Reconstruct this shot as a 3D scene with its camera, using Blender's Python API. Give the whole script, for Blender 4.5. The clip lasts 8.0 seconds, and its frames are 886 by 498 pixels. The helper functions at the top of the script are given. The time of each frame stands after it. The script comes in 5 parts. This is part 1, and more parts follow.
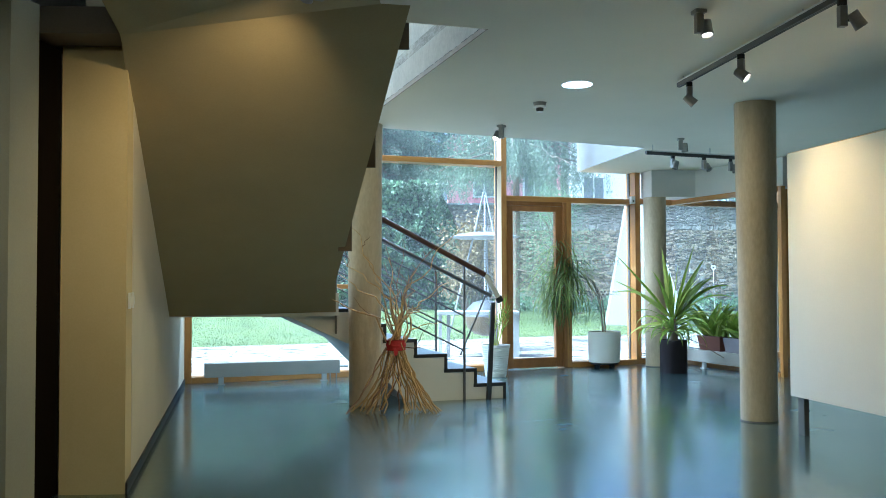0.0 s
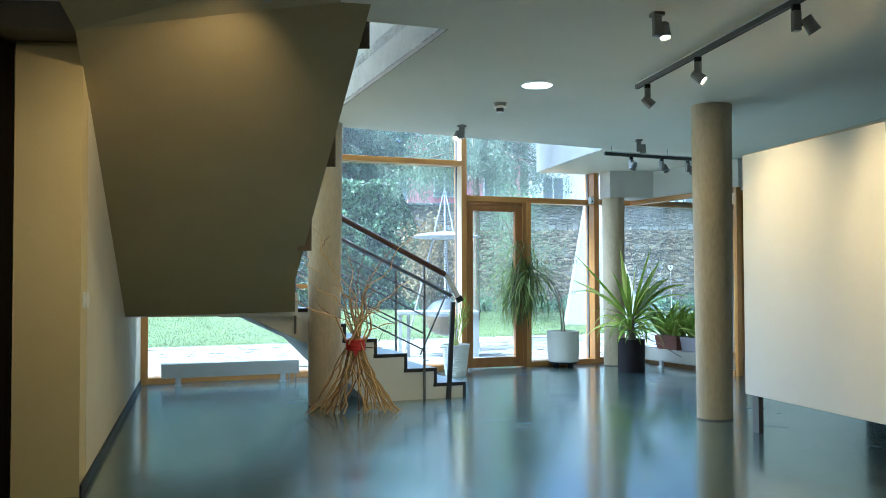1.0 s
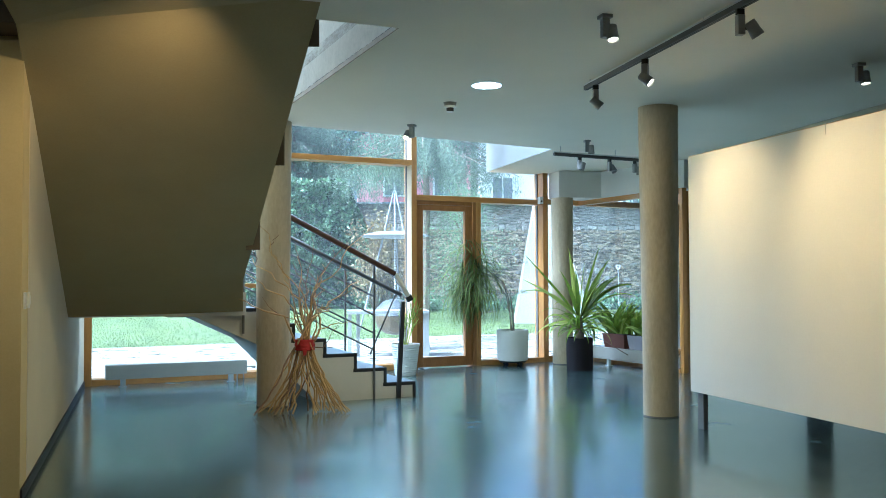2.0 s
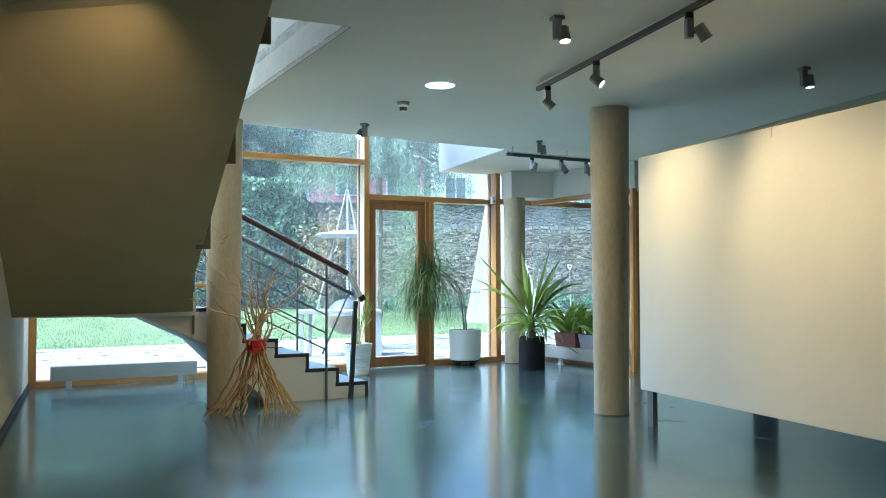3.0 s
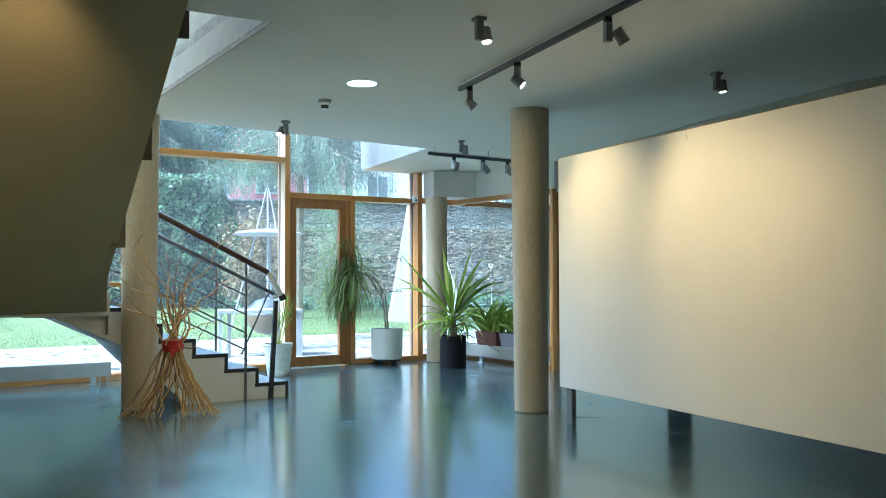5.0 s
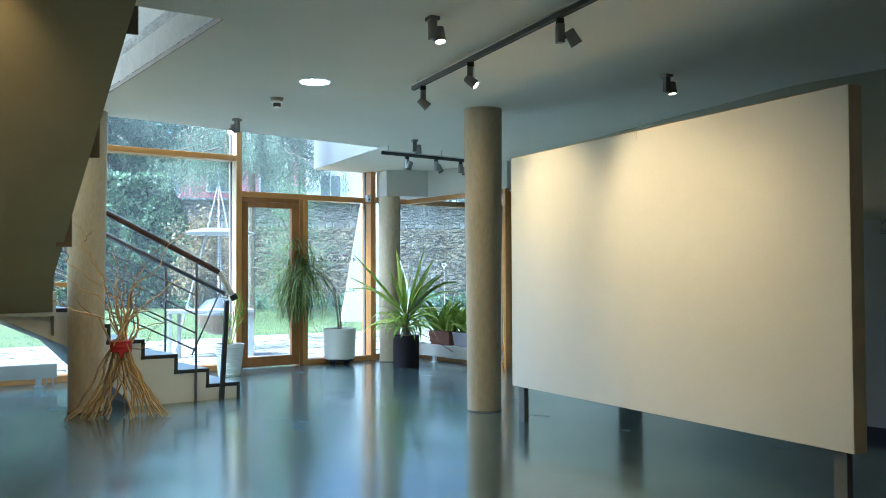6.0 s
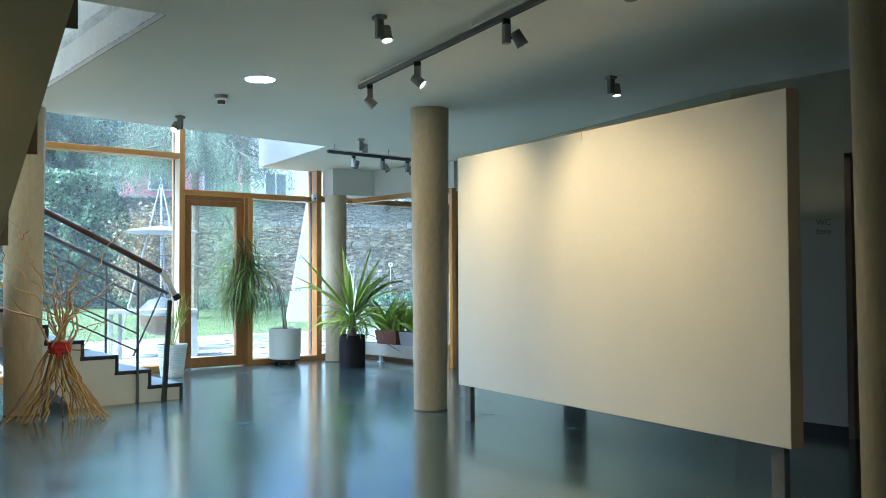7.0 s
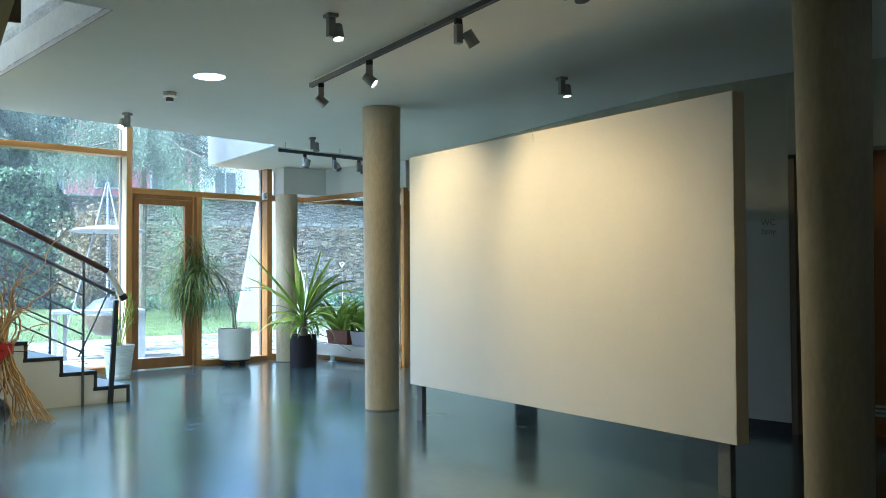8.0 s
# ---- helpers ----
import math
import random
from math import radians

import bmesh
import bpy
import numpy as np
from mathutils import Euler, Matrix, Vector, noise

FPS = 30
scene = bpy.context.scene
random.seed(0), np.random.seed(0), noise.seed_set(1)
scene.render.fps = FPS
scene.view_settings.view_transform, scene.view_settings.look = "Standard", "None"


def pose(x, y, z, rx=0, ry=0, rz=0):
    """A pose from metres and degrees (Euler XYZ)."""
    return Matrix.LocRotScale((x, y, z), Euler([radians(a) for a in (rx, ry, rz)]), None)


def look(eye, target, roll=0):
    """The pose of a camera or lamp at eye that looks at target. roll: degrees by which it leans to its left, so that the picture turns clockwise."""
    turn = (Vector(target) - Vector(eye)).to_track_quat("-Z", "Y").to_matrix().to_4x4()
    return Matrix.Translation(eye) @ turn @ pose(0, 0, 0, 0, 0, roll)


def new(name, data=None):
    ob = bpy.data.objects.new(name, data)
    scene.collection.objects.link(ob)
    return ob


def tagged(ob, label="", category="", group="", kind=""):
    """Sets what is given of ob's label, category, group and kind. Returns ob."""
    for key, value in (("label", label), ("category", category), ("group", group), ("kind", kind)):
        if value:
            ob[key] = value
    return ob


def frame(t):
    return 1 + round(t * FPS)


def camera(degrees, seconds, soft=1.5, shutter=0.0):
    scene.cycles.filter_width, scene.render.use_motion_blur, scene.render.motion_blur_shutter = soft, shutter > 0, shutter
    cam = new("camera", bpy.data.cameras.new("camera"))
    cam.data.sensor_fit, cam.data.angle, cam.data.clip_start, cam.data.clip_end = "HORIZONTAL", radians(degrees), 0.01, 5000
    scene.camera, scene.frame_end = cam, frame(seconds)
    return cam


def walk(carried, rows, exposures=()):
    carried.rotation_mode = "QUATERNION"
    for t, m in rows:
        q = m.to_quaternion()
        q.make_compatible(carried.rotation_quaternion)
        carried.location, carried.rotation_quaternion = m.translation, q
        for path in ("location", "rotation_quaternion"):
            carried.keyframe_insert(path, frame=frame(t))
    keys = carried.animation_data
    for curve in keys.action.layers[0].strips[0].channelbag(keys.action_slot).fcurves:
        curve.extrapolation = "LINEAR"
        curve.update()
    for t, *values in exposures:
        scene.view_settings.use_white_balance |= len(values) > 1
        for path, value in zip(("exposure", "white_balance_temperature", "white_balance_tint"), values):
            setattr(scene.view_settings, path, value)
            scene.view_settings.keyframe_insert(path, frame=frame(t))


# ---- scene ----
EYE = 1.3
cam = camera(51.65, 8.0, soft=0.6)
# seconds, yaw, pitch, roll of a slow pan on the spot
PATH = [
    (0, 0.00, 1.862, 0.20), (0.5, -0.977, 1.853, 0.18), (1, -2.495, 1.835, 0.165), (1.5, -4.006, 1.811, 0.18),
    (3, -8.577, 1.749, 0.21), (3.5, -9.582, 1.74, 0.21), (4, -10.743, 1.717, 0.19), (4.5, -12.044, 1.693, 0.195),
    (6, -16.393, 1.628, 0.245), (6.5, -17.862, 1.606, 0.25), (7, -19.739, 1.575, 0.255), (7.5, -21.618, 1.544, 0.29),
    (8, -22.755, 1.527, 0.298),
]
walk(cam, [(t, pose(0, 0, EYE, 90 + p, r, y)) for t, y, p, r in PATH], [(0, 1.87, 4330, 1), (4, 1.87, 4330, 1), (8, 1.89, 4340, 2)])

# ---- light ----
world = bpy.data.worlds.new("world")
scene.world = world
world.use_nodes = True
wn = world.node_tree
sky = wn.nodes.new("ShaderNodeTexSky")
sky.sky_type, sky.sun_disc = "NISHITA", False
sky.sun_elevation, sky.sun_rotation = radians(52), radians(-106)
sky.air_density, sky.dust_density, sky.ozone_density = 0.72, 7.0, 0.3
wn.links.new(sky.outputs[0], wn.nodes["Background"].inputs[0])
wn.nodes["Background"].inputs[1].default_value = 0.15
sun = new("sun", bpy.data.lights.new("sun", "SUN"))
sun.data.energy, sun.data.angle, sun.data.color = 4.7, radians(30), (1.0, 0.95, 0.86)
sun.matrix_world = look((-25, 5, 33), (0, 12, 0))
# area lamp added to boost the sky light of the upper glass, hidden by the hall's ceiling
sky_fill = new("upper_window_fill", bpy.data.lights.new("upper_window_fill", "AREA"))
sky_fill.data.shape, sky_fill.data.size, sky_fill.data.size_y = "RECTANGLE", 4.4, 2.1
sky_fill.data.energy, sky_fill.data.color = 158.0, (0.97, 0.96, 0.92)
sky_fill.matrix_world = pose(-3.2, 11.42, 0, 0, 0, 21.5) @ pose(2.3, -0.1, 4.7, -90 + 25, 0, 0)


# ---- materials ----
def node(nt, kind, **inputs):
    n = nt.nodes.new(kind)
    for key, value in inputs.items():
        n.inputs[key].default_value = value
    return n


def surface(name, dark, light, scale=4.0, rough=0.6, fine=60.0, bump=0.05, metal=0.0, stretch=(1, 1, 1), spread=0.15, coat=0.0, vary=0.0, low=0.3, high=0.7, ior=1.5, thin=0.0):
    """Two colours mixed by a large and a fine noise, uneven gloss and a fine relief; vary: a change of value from object to object; thin: the share of light that goes through."""
    m = bpy.data.materials.new(name)
    m.use_nodes = True
    nt = m.node_tree
    b = nt.nodes["Principled BSDF"]
    tc = node(nt, "ShaderNodeTexCoord")
    mp = node(nt, "ShaderNodeMapping", Scale=stretch)
    nt.links.new(tc.outputs["Object"], mp.inputs["Vector"])
    big = node(nt, "ShaderNodeTexNoise", Scale=scale, Detail=6.0, Roughness=0.6)
    small = node(nt, "ShaderNodeTexNoise", Scale=fine, Detail=3.0, Roughness=0.6)
    for n in (big, small):
        nt.links.new(mp.outputs[0], n.inputs["Vector"])
    both = node(nt, "ShaderNodeMath")
    both.operation = "MULTIPLY_ADD"
    both.inputs[1].default_value = 0.35
    nt.links.new(small.outputs[0], both.inputs[0])
    weigh = node(nt, "ShaderNodeMath")
    weigh.operation = "MULTIPLY"
    weigh.inputs[1].default_value = 0.65
    nt.links.new(big.outputs[0], weigh.inputs[0])
    nt.links.new(weigh.outputs[0], both.inputs[2])
    ramp = node(nt, "ShaderNodeValToRGB")
    ramp.color_ramp.elements[0].position, ramp.color_ramp.elements[1].position = low, high
    ramp.color_ramp.elements[0].color, ramp.color_ramp.elements[1].color = (*dark, 1), (*light, 1)
    nt.links.new(both.outputs[0], ramp.inputs[0])
    colour = ramp.outputs[0]
    if vary:
        info = node(nt, "ShaderNodeObjectInfo")
        geo = node(nt, "ShaderNodeNewGeometry")
        addr = node(nt, "ShaderNodeMath")
        nt.links.new(info.outputs["Random"], addr.inputs[0])
        nt.links.new(geo.outputs["Random Per Island"], addr.inputs[1])
        fr = node(nt, "ShaderNodeMath")
        fr.operation = "FRACT"
        nt.links.new(addr.outputs[0], fr.inputs[0])
        rng = node(nt, "ShaderNodeMapRange")
        rng.inputs["To Min"].default_value, rng.inputs["To Max"].default_value = 1 - vary, 1 + vary
        nt.links.new(fr.outputs[0], rng.inputs["Value"])
        hs = node(nt, "ShaderNodeHueSaturation")
        nt.links.new(colour, hs.inputs["Color"])
        nt.links.new(rng.outputs[0], hs.inputs["Value"])
        colour = hs.outputs[0]
    nt.links.new(colour, b.inputs["Base Color"])
    gloss = node(nt, "ShaderNodeMapRange")
    gloss.inputs["To Min"].default_value, gloss.inputs["To Max"].default_value = max(0.02, rough - spread), min(1, rough + spread)
    nt.links.new(both.outputs[0], gloss.inputs["Value"])
    nt.links.new(gloss.outputs[0], b.inputs["Roughness"])
    b.inputs["Metallic"].default_value = metal
    b.inputs["Coat Weight"].default_value = coat
    b.inputs["IOR"].default_value = ior
    if bump:
        bp = node(nt, "ShaderNodeBump", Strength=bump, Distance=0.02)
        nt.links.new(both.outputs[0], bp.inputs["Height"])
        nt.links.new(bp.outputs[0], b.inputs["Normal"])
    if thin:
        soft = node(nt, "ShaderNodeBsdfTranslucent")
        mix = node(nt, "ShaderNodeMixShader", Fac=thin)
        nt.links.new(colour, soft.inputs["Color"])
        nt.links.new(b.outputs[0], mix.inputs[1])
        nt.links.new(soft.outputs[0], mix.inputs[2])
        nt.links.new(mix.outputs[0], nt.nodes["Material Output"].inputs[0])
    return m


def sealed_floor(name):
    """Power-floated concrete under a worn clear seal: clouds, pale aggregate specks, dull scuffs and fine scratches."""
    m = bpy.data.materials.new(name)
    m.use_nodes = True
    nt = m.node_tree
    b = nt.nodes["Principled BSDF"]
    tc = node(nt, "ShaderNodeTexCoord")

    def cloud(scale, detail, stretch=(1, 1, 1), turn=0.0):
        mp = node(nt, "ShaderNodeMapping", Scale=stretch, Rotation=(0, 0, turn))
        nt.links.new(tc.outputs["Object"], mp.inputs["Vector"])
        n = node(nt, "ShaderNodeTexNoise", Scale=scale, Detail=detail, Roughness=0.62)
        nt.links.new(mp.outputs[0], n.inputs["Vector"])
        return n.outputs[0]

    def span(value, a0, a1, b0, b1):
        r = node(nt, "ShaderNodeMapRange")
        for key, x in (("From Min", a0), ("From Max", a1), ("To Min", b0), ("To Max", b1)):
            r.inputs[key].default_value = x
        nt.links.new(value, r.inputs["Value"])
        return r.outputs[0]

    def maths(op, x, y):
        n = node(nt, "ShaderNodeMath")
        n.operation = op
        for k, q in enumerate((x, y)):
            if isinstance(q, float):
                n.inputs[k].default_value = q
            else:
                nt.links.new(q, n.inputs[k])
        return n.outputs[0]

    clouds = cloud(0.9, 7.0)
    ramp = node(nt, "ShaderNodeValToRGB")
    ramp.color_ramp.elements[0].position, ramp.color_ramp.elements[1].position = 0.33, 0.68
    ramp.color_ramp.elements[0].color, ramp.color_ramp.elements[1].color = (0.02, 0.031, 0.032, 1), (0.058, 0.082, 0.084, 1)
    nt.links.new(clouds, ramp.inputs[0])
    # aggregate specks
    vor = node(nt, "ShaderNodeTexVoronoi", Scale=28.0, Randomness=1.0)
    nt.links.new(tc.outputs["Object"], vor.inputs["Vector"])
    speck = maths("MULTIPLY", span(vor.outputs["Distance"], 0.12, 0.2, 1.0, 0.0), span(cloud(7.0, 3.0), 0.5, 0.6, 0.0, 1.0))
    # dull scuffs, and fine scratches of two directions
    scuff = span(cloud(2.6, 8.0, (1, 1.6, 1), 0.5), 0.5, 0.8, 0.0, 1.0)
    scratch = maths("MAXIMUM", span(cloud(16.0, 1.0, (1, 22, 1), 0.4), 0.66, 0.72, 0.0, 1.0), span(cloud(18.0, 1.0, (20, 1, 1), -0.3), 0.67, 0.73, 0.0, 1.0))
    worn = maths("MULTIPLY", scratch, span(cloud(1.3, 3.0), 0.48, 0.62, 0.0, 1.0))
    mix = node(nt, "ShaderNodeMix")
    mix.data_type = "RGBA"
    mix.inputs[7].default_value = (0.62, 0.64, 0.62, 1)
    nt.links.new(maths("MINIMUM", maths("ADD", maths("MULTIPLY", speck, 0.55), maths("ADD", maths("MULTIPLY", worn, 0.4), maths("MULTIPLY", scuff, 0.1))), 1.0), mix.inputs[0])
    nt.links.new(ramp.outputs[0], mix.inputs[6])
    nt.links.new(mix.outputs[2], b.inputs["Base Color"])
    # the seal: broad soft clouds of sheen with slight traffic wear
    wear = maths("ADD", maths("MULTIPLY", span(cloud(0.7, 3.0), 0.45, 0.7, 0.0, 1.0), 0.05), maths("MULTIPLY", worn, 0.03))
    nt.links.new(maths("ADD", span(cloud(1.6, 2.0), 0.3, 0.7, 0.2, 0.25), wear), b.inputs["Roughness"])
    nt.links.new(maths("ADD", span(cloud(7.0, 3.0), 0.3, 0.7, 0.1, 0.135), maths("ADD", wear, maths("MULTIPLY", scuff, 0.02))), b.inputs["Coat Roughness"])
    b.inputs["IOR"].default_value = 3.3
    nt.links.new(maths("SUBTRACT", span(cloud(22.0, 4.0), 0.35, 0.65, 0.5, 0.8), maths("MULTIPLY", speck, 0.6)), b.inputs["Coat Weight"])
    b.inputs["Coat IOR"].default_value = 1.55
    b.inputs["Coat Tint"].default_value = (0.95, 1.0, 1.0, 1)
    b.inputs["Specular Tint"].default_value = (0.8, 1.0, 1.0, 1)
    bp = node(nt, "ShaderNodeBump", Strength=0.025, Distance=0.02)
    nt.links.new(cloud(14.0, 4.0), bp.inputs["Height"])
    nt.links.new(bp.outputs[0], b.inputs["Normal"])
    return m


def lamp_face(name, colour, strength):
    m = bpy.data.materials.new(name)
    m.use_nodes = True
    b = m.node_tree.nodes["Principled BSDF"]
    b.inputs["Base Color"].default_value = (0.9, 0.9, 0.9, 1)
    b.inputs["Emission Color"].default_value = (*colour, 1)
    b.inputs["Emission Strength"].default_value = strength
    return m


def clear_glass(name, tint):
    m = bpy.data.materials.new(name)
    m.use_nodes = True
    nt = m.node_tree
    nt.nodes.clear()
    out = node(nt, "ShaderNodeOutputMaterial")
    mix = node(nt, "ShaderNodeMixShader")
    lw = node(nt, "ShaderNodeLayerWeight", Blend=0.5)
    power = node(nt, "ShaderNodeMath")
    power.operation, power.inputs[1].default_value = "POWER", 4.0
    nt.links.new(lw.outputs["Facing"], power.inputs[0])
    fr = node(nt, "ShaderNodeMath")
    fr.operation = "MULTIPLY_ADD"
    fr.inputs[1].default_value, fr.inputs[2].default_value = 0.8, 0.045
    nt.links.new(power.outputs[0], fr.inputs[0])
    tr = node(nt, "ShaderNodeBsdfTransparent", Color=(*tint, 1))
    gl = node(nt, "ShaderNodeBsdfGlossy", Roughness=0.01)
    nt.links.new(fr.outputs[0], mix.inputs[0])
    nt.links.new(tr.outputs[0], mix.inputs[1])
    nt.links.new(gl.outputs[0], mix.inputs[2])
    # a translucent share paints the pale veil of reflections and haze over the view
    veil_mix = node(nt, "ShaderNodeMixShader", Fac=0.032)
    haze = node(nt, "ShaderNodeBsdfTranslucent", Color=(0.85, 0.9, 0.92, 1))
    nt.links.new(mix.outputs[0], veil_mix.inputs[1])
    nt.links.new(haze.outputs[0], veil_mix.inputs[2])
    nt.links.new(veil_mix.outputs[0], out.inputs[0])
    return m


PLASTER = surface("white_plaster", (0.62, 0.61, 0.57), (0.72, 0.71, 0.67), 1.5, 0.85, 90, 0.04, spread=0.05)
IVORY = surface("ivory_plaster", (0.6, 0.54, 0.4), (0.7, 0.635, 0.48), 1.5, 0.85, 90, 0.04, spread=0.05)
CREAM = surface("cream_plaster", (0.56, 0.46, 0.22), (0.65, 0.54, 0.28), 1.5, 0.85, 90, 0.04, spread=0.05)
CEILING = surface("ceiling_paint", (0.68, 0.635, 0.52), (0.76, 0.715, 0.6), 0.8, 0.8, 70, 0.03, spread=0.05)
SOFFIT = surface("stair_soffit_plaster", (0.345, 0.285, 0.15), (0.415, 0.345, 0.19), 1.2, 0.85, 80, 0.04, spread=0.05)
CONCRETE = surface("column_concrete", (0.39, 0.32, 0.21), (0.6, 0.505, 0.345), 2.2, 0.6, 40, 0.06, stretch=(1, 1, 0.35), low=0.32, high=0.68)
SEAM = surface("concrete_seam", (0.25, 0.21, 0.16), (0.4, 0.34, 0.26), 6.0, 0.8, 40, 0.1)
MORTAR = surface("dark_mortar", (0.13, 0.12, 0.1), (0.2, 0.185, 0.16), 4.0, 0.95, 20, 0.3)
CAST = surface("cast_concrete", (0.36, 0.335, 0.28), (0.54, 0.51, 0.44), 3.0, 0.85, 30, 0.25, low=0.3, high=0.65)
RAW = surface("raw_concrete", (0.17, 0.155, 0.12), (0.46, 0.43, 0.36), 2.2, 0.85, 18, 0.5, stretch=(1, 1, 3), low=0.35, high=0.62)
FLOOR = sealed_floor("sealed_concrete")
JOINT = surface("floor_joint", (0.1, 0.12, 0.12), (0.2, 0.23, 0.23), 9.0, 0.6, 40, 0.1)
LINTEL = surface("brown_lintel_paint", (0.12, 0.095, 0.06), (0.17, 0.135, 0.09), 1.5, 0.8, 90, 0.04, spread=0.05)
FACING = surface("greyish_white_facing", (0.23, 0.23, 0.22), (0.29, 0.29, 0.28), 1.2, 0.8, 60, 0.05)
DULL_BROWN = surface("dull_brown", (0.14, 0.1, 0.06), (0.22, 0.16, 0.1), 2.0, 0.7, 40, 0.05)
PASSAGE = surface("grey_plaster", (0.36, 0.35, 0.27), (0.43, 0.42, 0.33), 1.5, 0.85, 90, 0.04, spread=0.05)
WOOD = surface("oiled_pine", (0.36, 0.16, 0.027), (0.53, 0.275, 0.06), 3.0, 0.42, 24, 0.04, stretch=(6, 6, 0.5), coat=0.6)
WOOD_FLAT = surface("oiled_pine_lengthwise", (0.36, 0.16, 0.027), (0.53, 0.275, 0.06), 3.0, 0.42, 24, 0.04, stretch=(0.5, 6, 6), coat=0.6)
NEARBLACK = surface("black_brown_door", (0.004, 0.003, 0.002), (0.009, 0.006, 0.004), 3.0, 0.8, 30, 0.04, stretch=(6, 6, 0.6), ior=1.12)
DARKWOOD = surface("dark_stained_wood", (0.05, 0.022, 0.012), (0.12, 0.055, 0.03), 3.0, 0.4, 30, 0.04, stretch=(0.6, 6, 6))
STEEL = surface("brushed_steel", (0.42, 0.42, 0.42), (0.6, 0.6, 0.6), 6.0, 0.35, 120, 0.01, metal=0.9)
DOORWOOD = surface("brown_door_wood", (0.21, 0.085, 0.017), (0.33, 0.15, 0.034), 3.0, 0.45, 24, 0.04, stretch=(4, 4, 0.7))
BRIGHTSTEEL = surface("satin_bright_steel", (0.72, 0.72, 0.7), (0.85, 0.85, 0.83), 6.0, 0.45, 120, 0.01, metal=0.35)
RODSTEEL = surface("dull_dark_steel", (0.13, 0.13, 0.135), (0.22, 0.22, 0.225), 6.0, 0.4, 120, 0.01, metal=0.75)
DARKSTEEL = surface("blackened_steel", (0.018, 0.02, 0.026), (0.035, 0.038, 0.045), 5.0, 0.5, 60, 0.02)
BOARD_EDGE = surface("brown_board_edge", (0.48, 0.36, 0.2), (0.6, 0.46, 0.27), 4.0, 0.8, 60, 0.05)
GREY_BAND = surface("matt_grey", (0.42, 0.39, 0.34), (0.48, 0.45, 0.4), 1.5, 0.6, 90, 0.03, spread=0.05)
GREYSTEEL = surface("grey_painted_steel", (0.1, 0.1, 0.1), (0.16, 0.16, 0.155), 5.0, 0.5, 60, 0.02)
BLACK = surface("black_rubber", (0.012, 0.012, 0.014), (0.03, 0.03, 0.032), 6.0, 0.55, 60, 0.03)
TREAD = surface("slate_tread", (0.14, 0.17, 0.2), (0.24, 0.28, 0.32), 3.0, 0.35, 50, 0.03)
LAMPGREY = surface("lamp_grey_enamel", (0.24, 0.235, 0.22), (0.33, 0.32, 0.3), 6.0, 0.45, 60, 0.01)
WHITE = surface("white_enamel", (0.72, 0.72, 0.7), (0.8, 0.8, 0.78), 3.0, 0.4, 60, 0.01)
PANEL = surface("white_display_board", (0.68, 0.665, 0.62), (0.75, 0.735, 0.69), 1.2, 0.75, 60, 0.02, spread=0.05)
GLASS = clear_glass("window_glass", (0.95, 0.97, 0.97))
GRASS = surface("lawn", (0.045, 0.075, 0.012), (0.15, 0.185, 0.05), 1.3, 0.9, 7, 0.7, low=0.38, high=0.62)
PAVING = surface("pale_paving", (0.22, 0.205, 0.175), (0.38, 0.36, 0.325), 1.6, 0.8, 20, 0.2, vary=0.22, low=0.38, high=0.6)
JOINT_EARTH = surface("mossy_joint_earth", (0.1, 0.095, 0.05), (0.24, 0.22, 0.14), 3.0, 0.95, 20, 0.3)
GLOW = lamp_face("lamp_glow", (1.0, 0.72, 0.4), 4.5)
DISC = lamp_face("downlight_glow", (1.0, 0.98, 0.92), 6.0)


# ---- geometry helpers ----
def box(x0, x1, y0, y1, z0, z1, bevel=0.0):
    bm = bmesh.new()
    bmesh.ops.create_cube(bm, size=1, matrix=Matrix.LocRotScale(((x0 + x1) / 2, (y0 + y1) / 2, (z0 + z1) / 2), None, (abs(x1 - x0), abs(y1 - y0), abs(z1 - z0))))
    if bevel:
        bmesh.ops.bevel(bm, geom=bm.edges[:], offset=bevel, segments=2, affect="EDGES", profile=0.5)
    return bm


def cyl(r0, r1, z0, z1, seg=32, bevel=0.0, cx=0.0, cy=0.0):
    bm = bmesh.new()
    bmesh.ops.create_cone(bm, cap_ends=True, segments=seg, radius1=r0, radius2=r1, depth=z1 - z0, matrix=Matrix.Translation((cx, cy, (z0 + z1) / 2)))
    if bevel:
        rim = [e for e in bm.edges if abs(e.verts[0].co.z - e.verts[1].co.z) < 1e-6]
        bmesh.ops.bevel(bm, geom=rim, offset=bevel, segments=2, affect="EDGES", profile=0.5)
    return bm


def lathe(profile, seg=32):
    """A solid of revolution from (radius, height) pairs."""
    bm = bmesh.new()
    rings = [[bm.verts.new((r * math.cos(2 * math.pi * k / seg), r * math.sin(2 * math.pi * k / seg), z)) for k in range(seg)] for r, z in profile]
    for a, b in zip(rings, rings[1:]):
        for k in range(seg):
            bm.faces.new((a[k], a[(k + 1) % seg], b[(k + 1) % seg], b[k]))
    bm.faces.new(list(reversed(rings[0])))
    bm.faces.new(rings[-1])
    return bm


def prism(points, z0, z1):
    """An upright prism on a plan polygon."""
    bm = bmesh.new()
    low = [bm.verts.new((x, y, z0)) for x, y in points]
    top = [bm.verts.new((x, y, z1)) for x, y in points]
    bm.faces.new(list(reversed(low)))
    bm.faces.new(top)
    n = len(points)
    for k in range(n):
        bm.faces.new((low[k], low[(k + 1) % n], top[(k + 1) % n], top[k]))
    bmesh.ops.recalc_face_normals(bm, faces=bm.faces[:])
    return bm


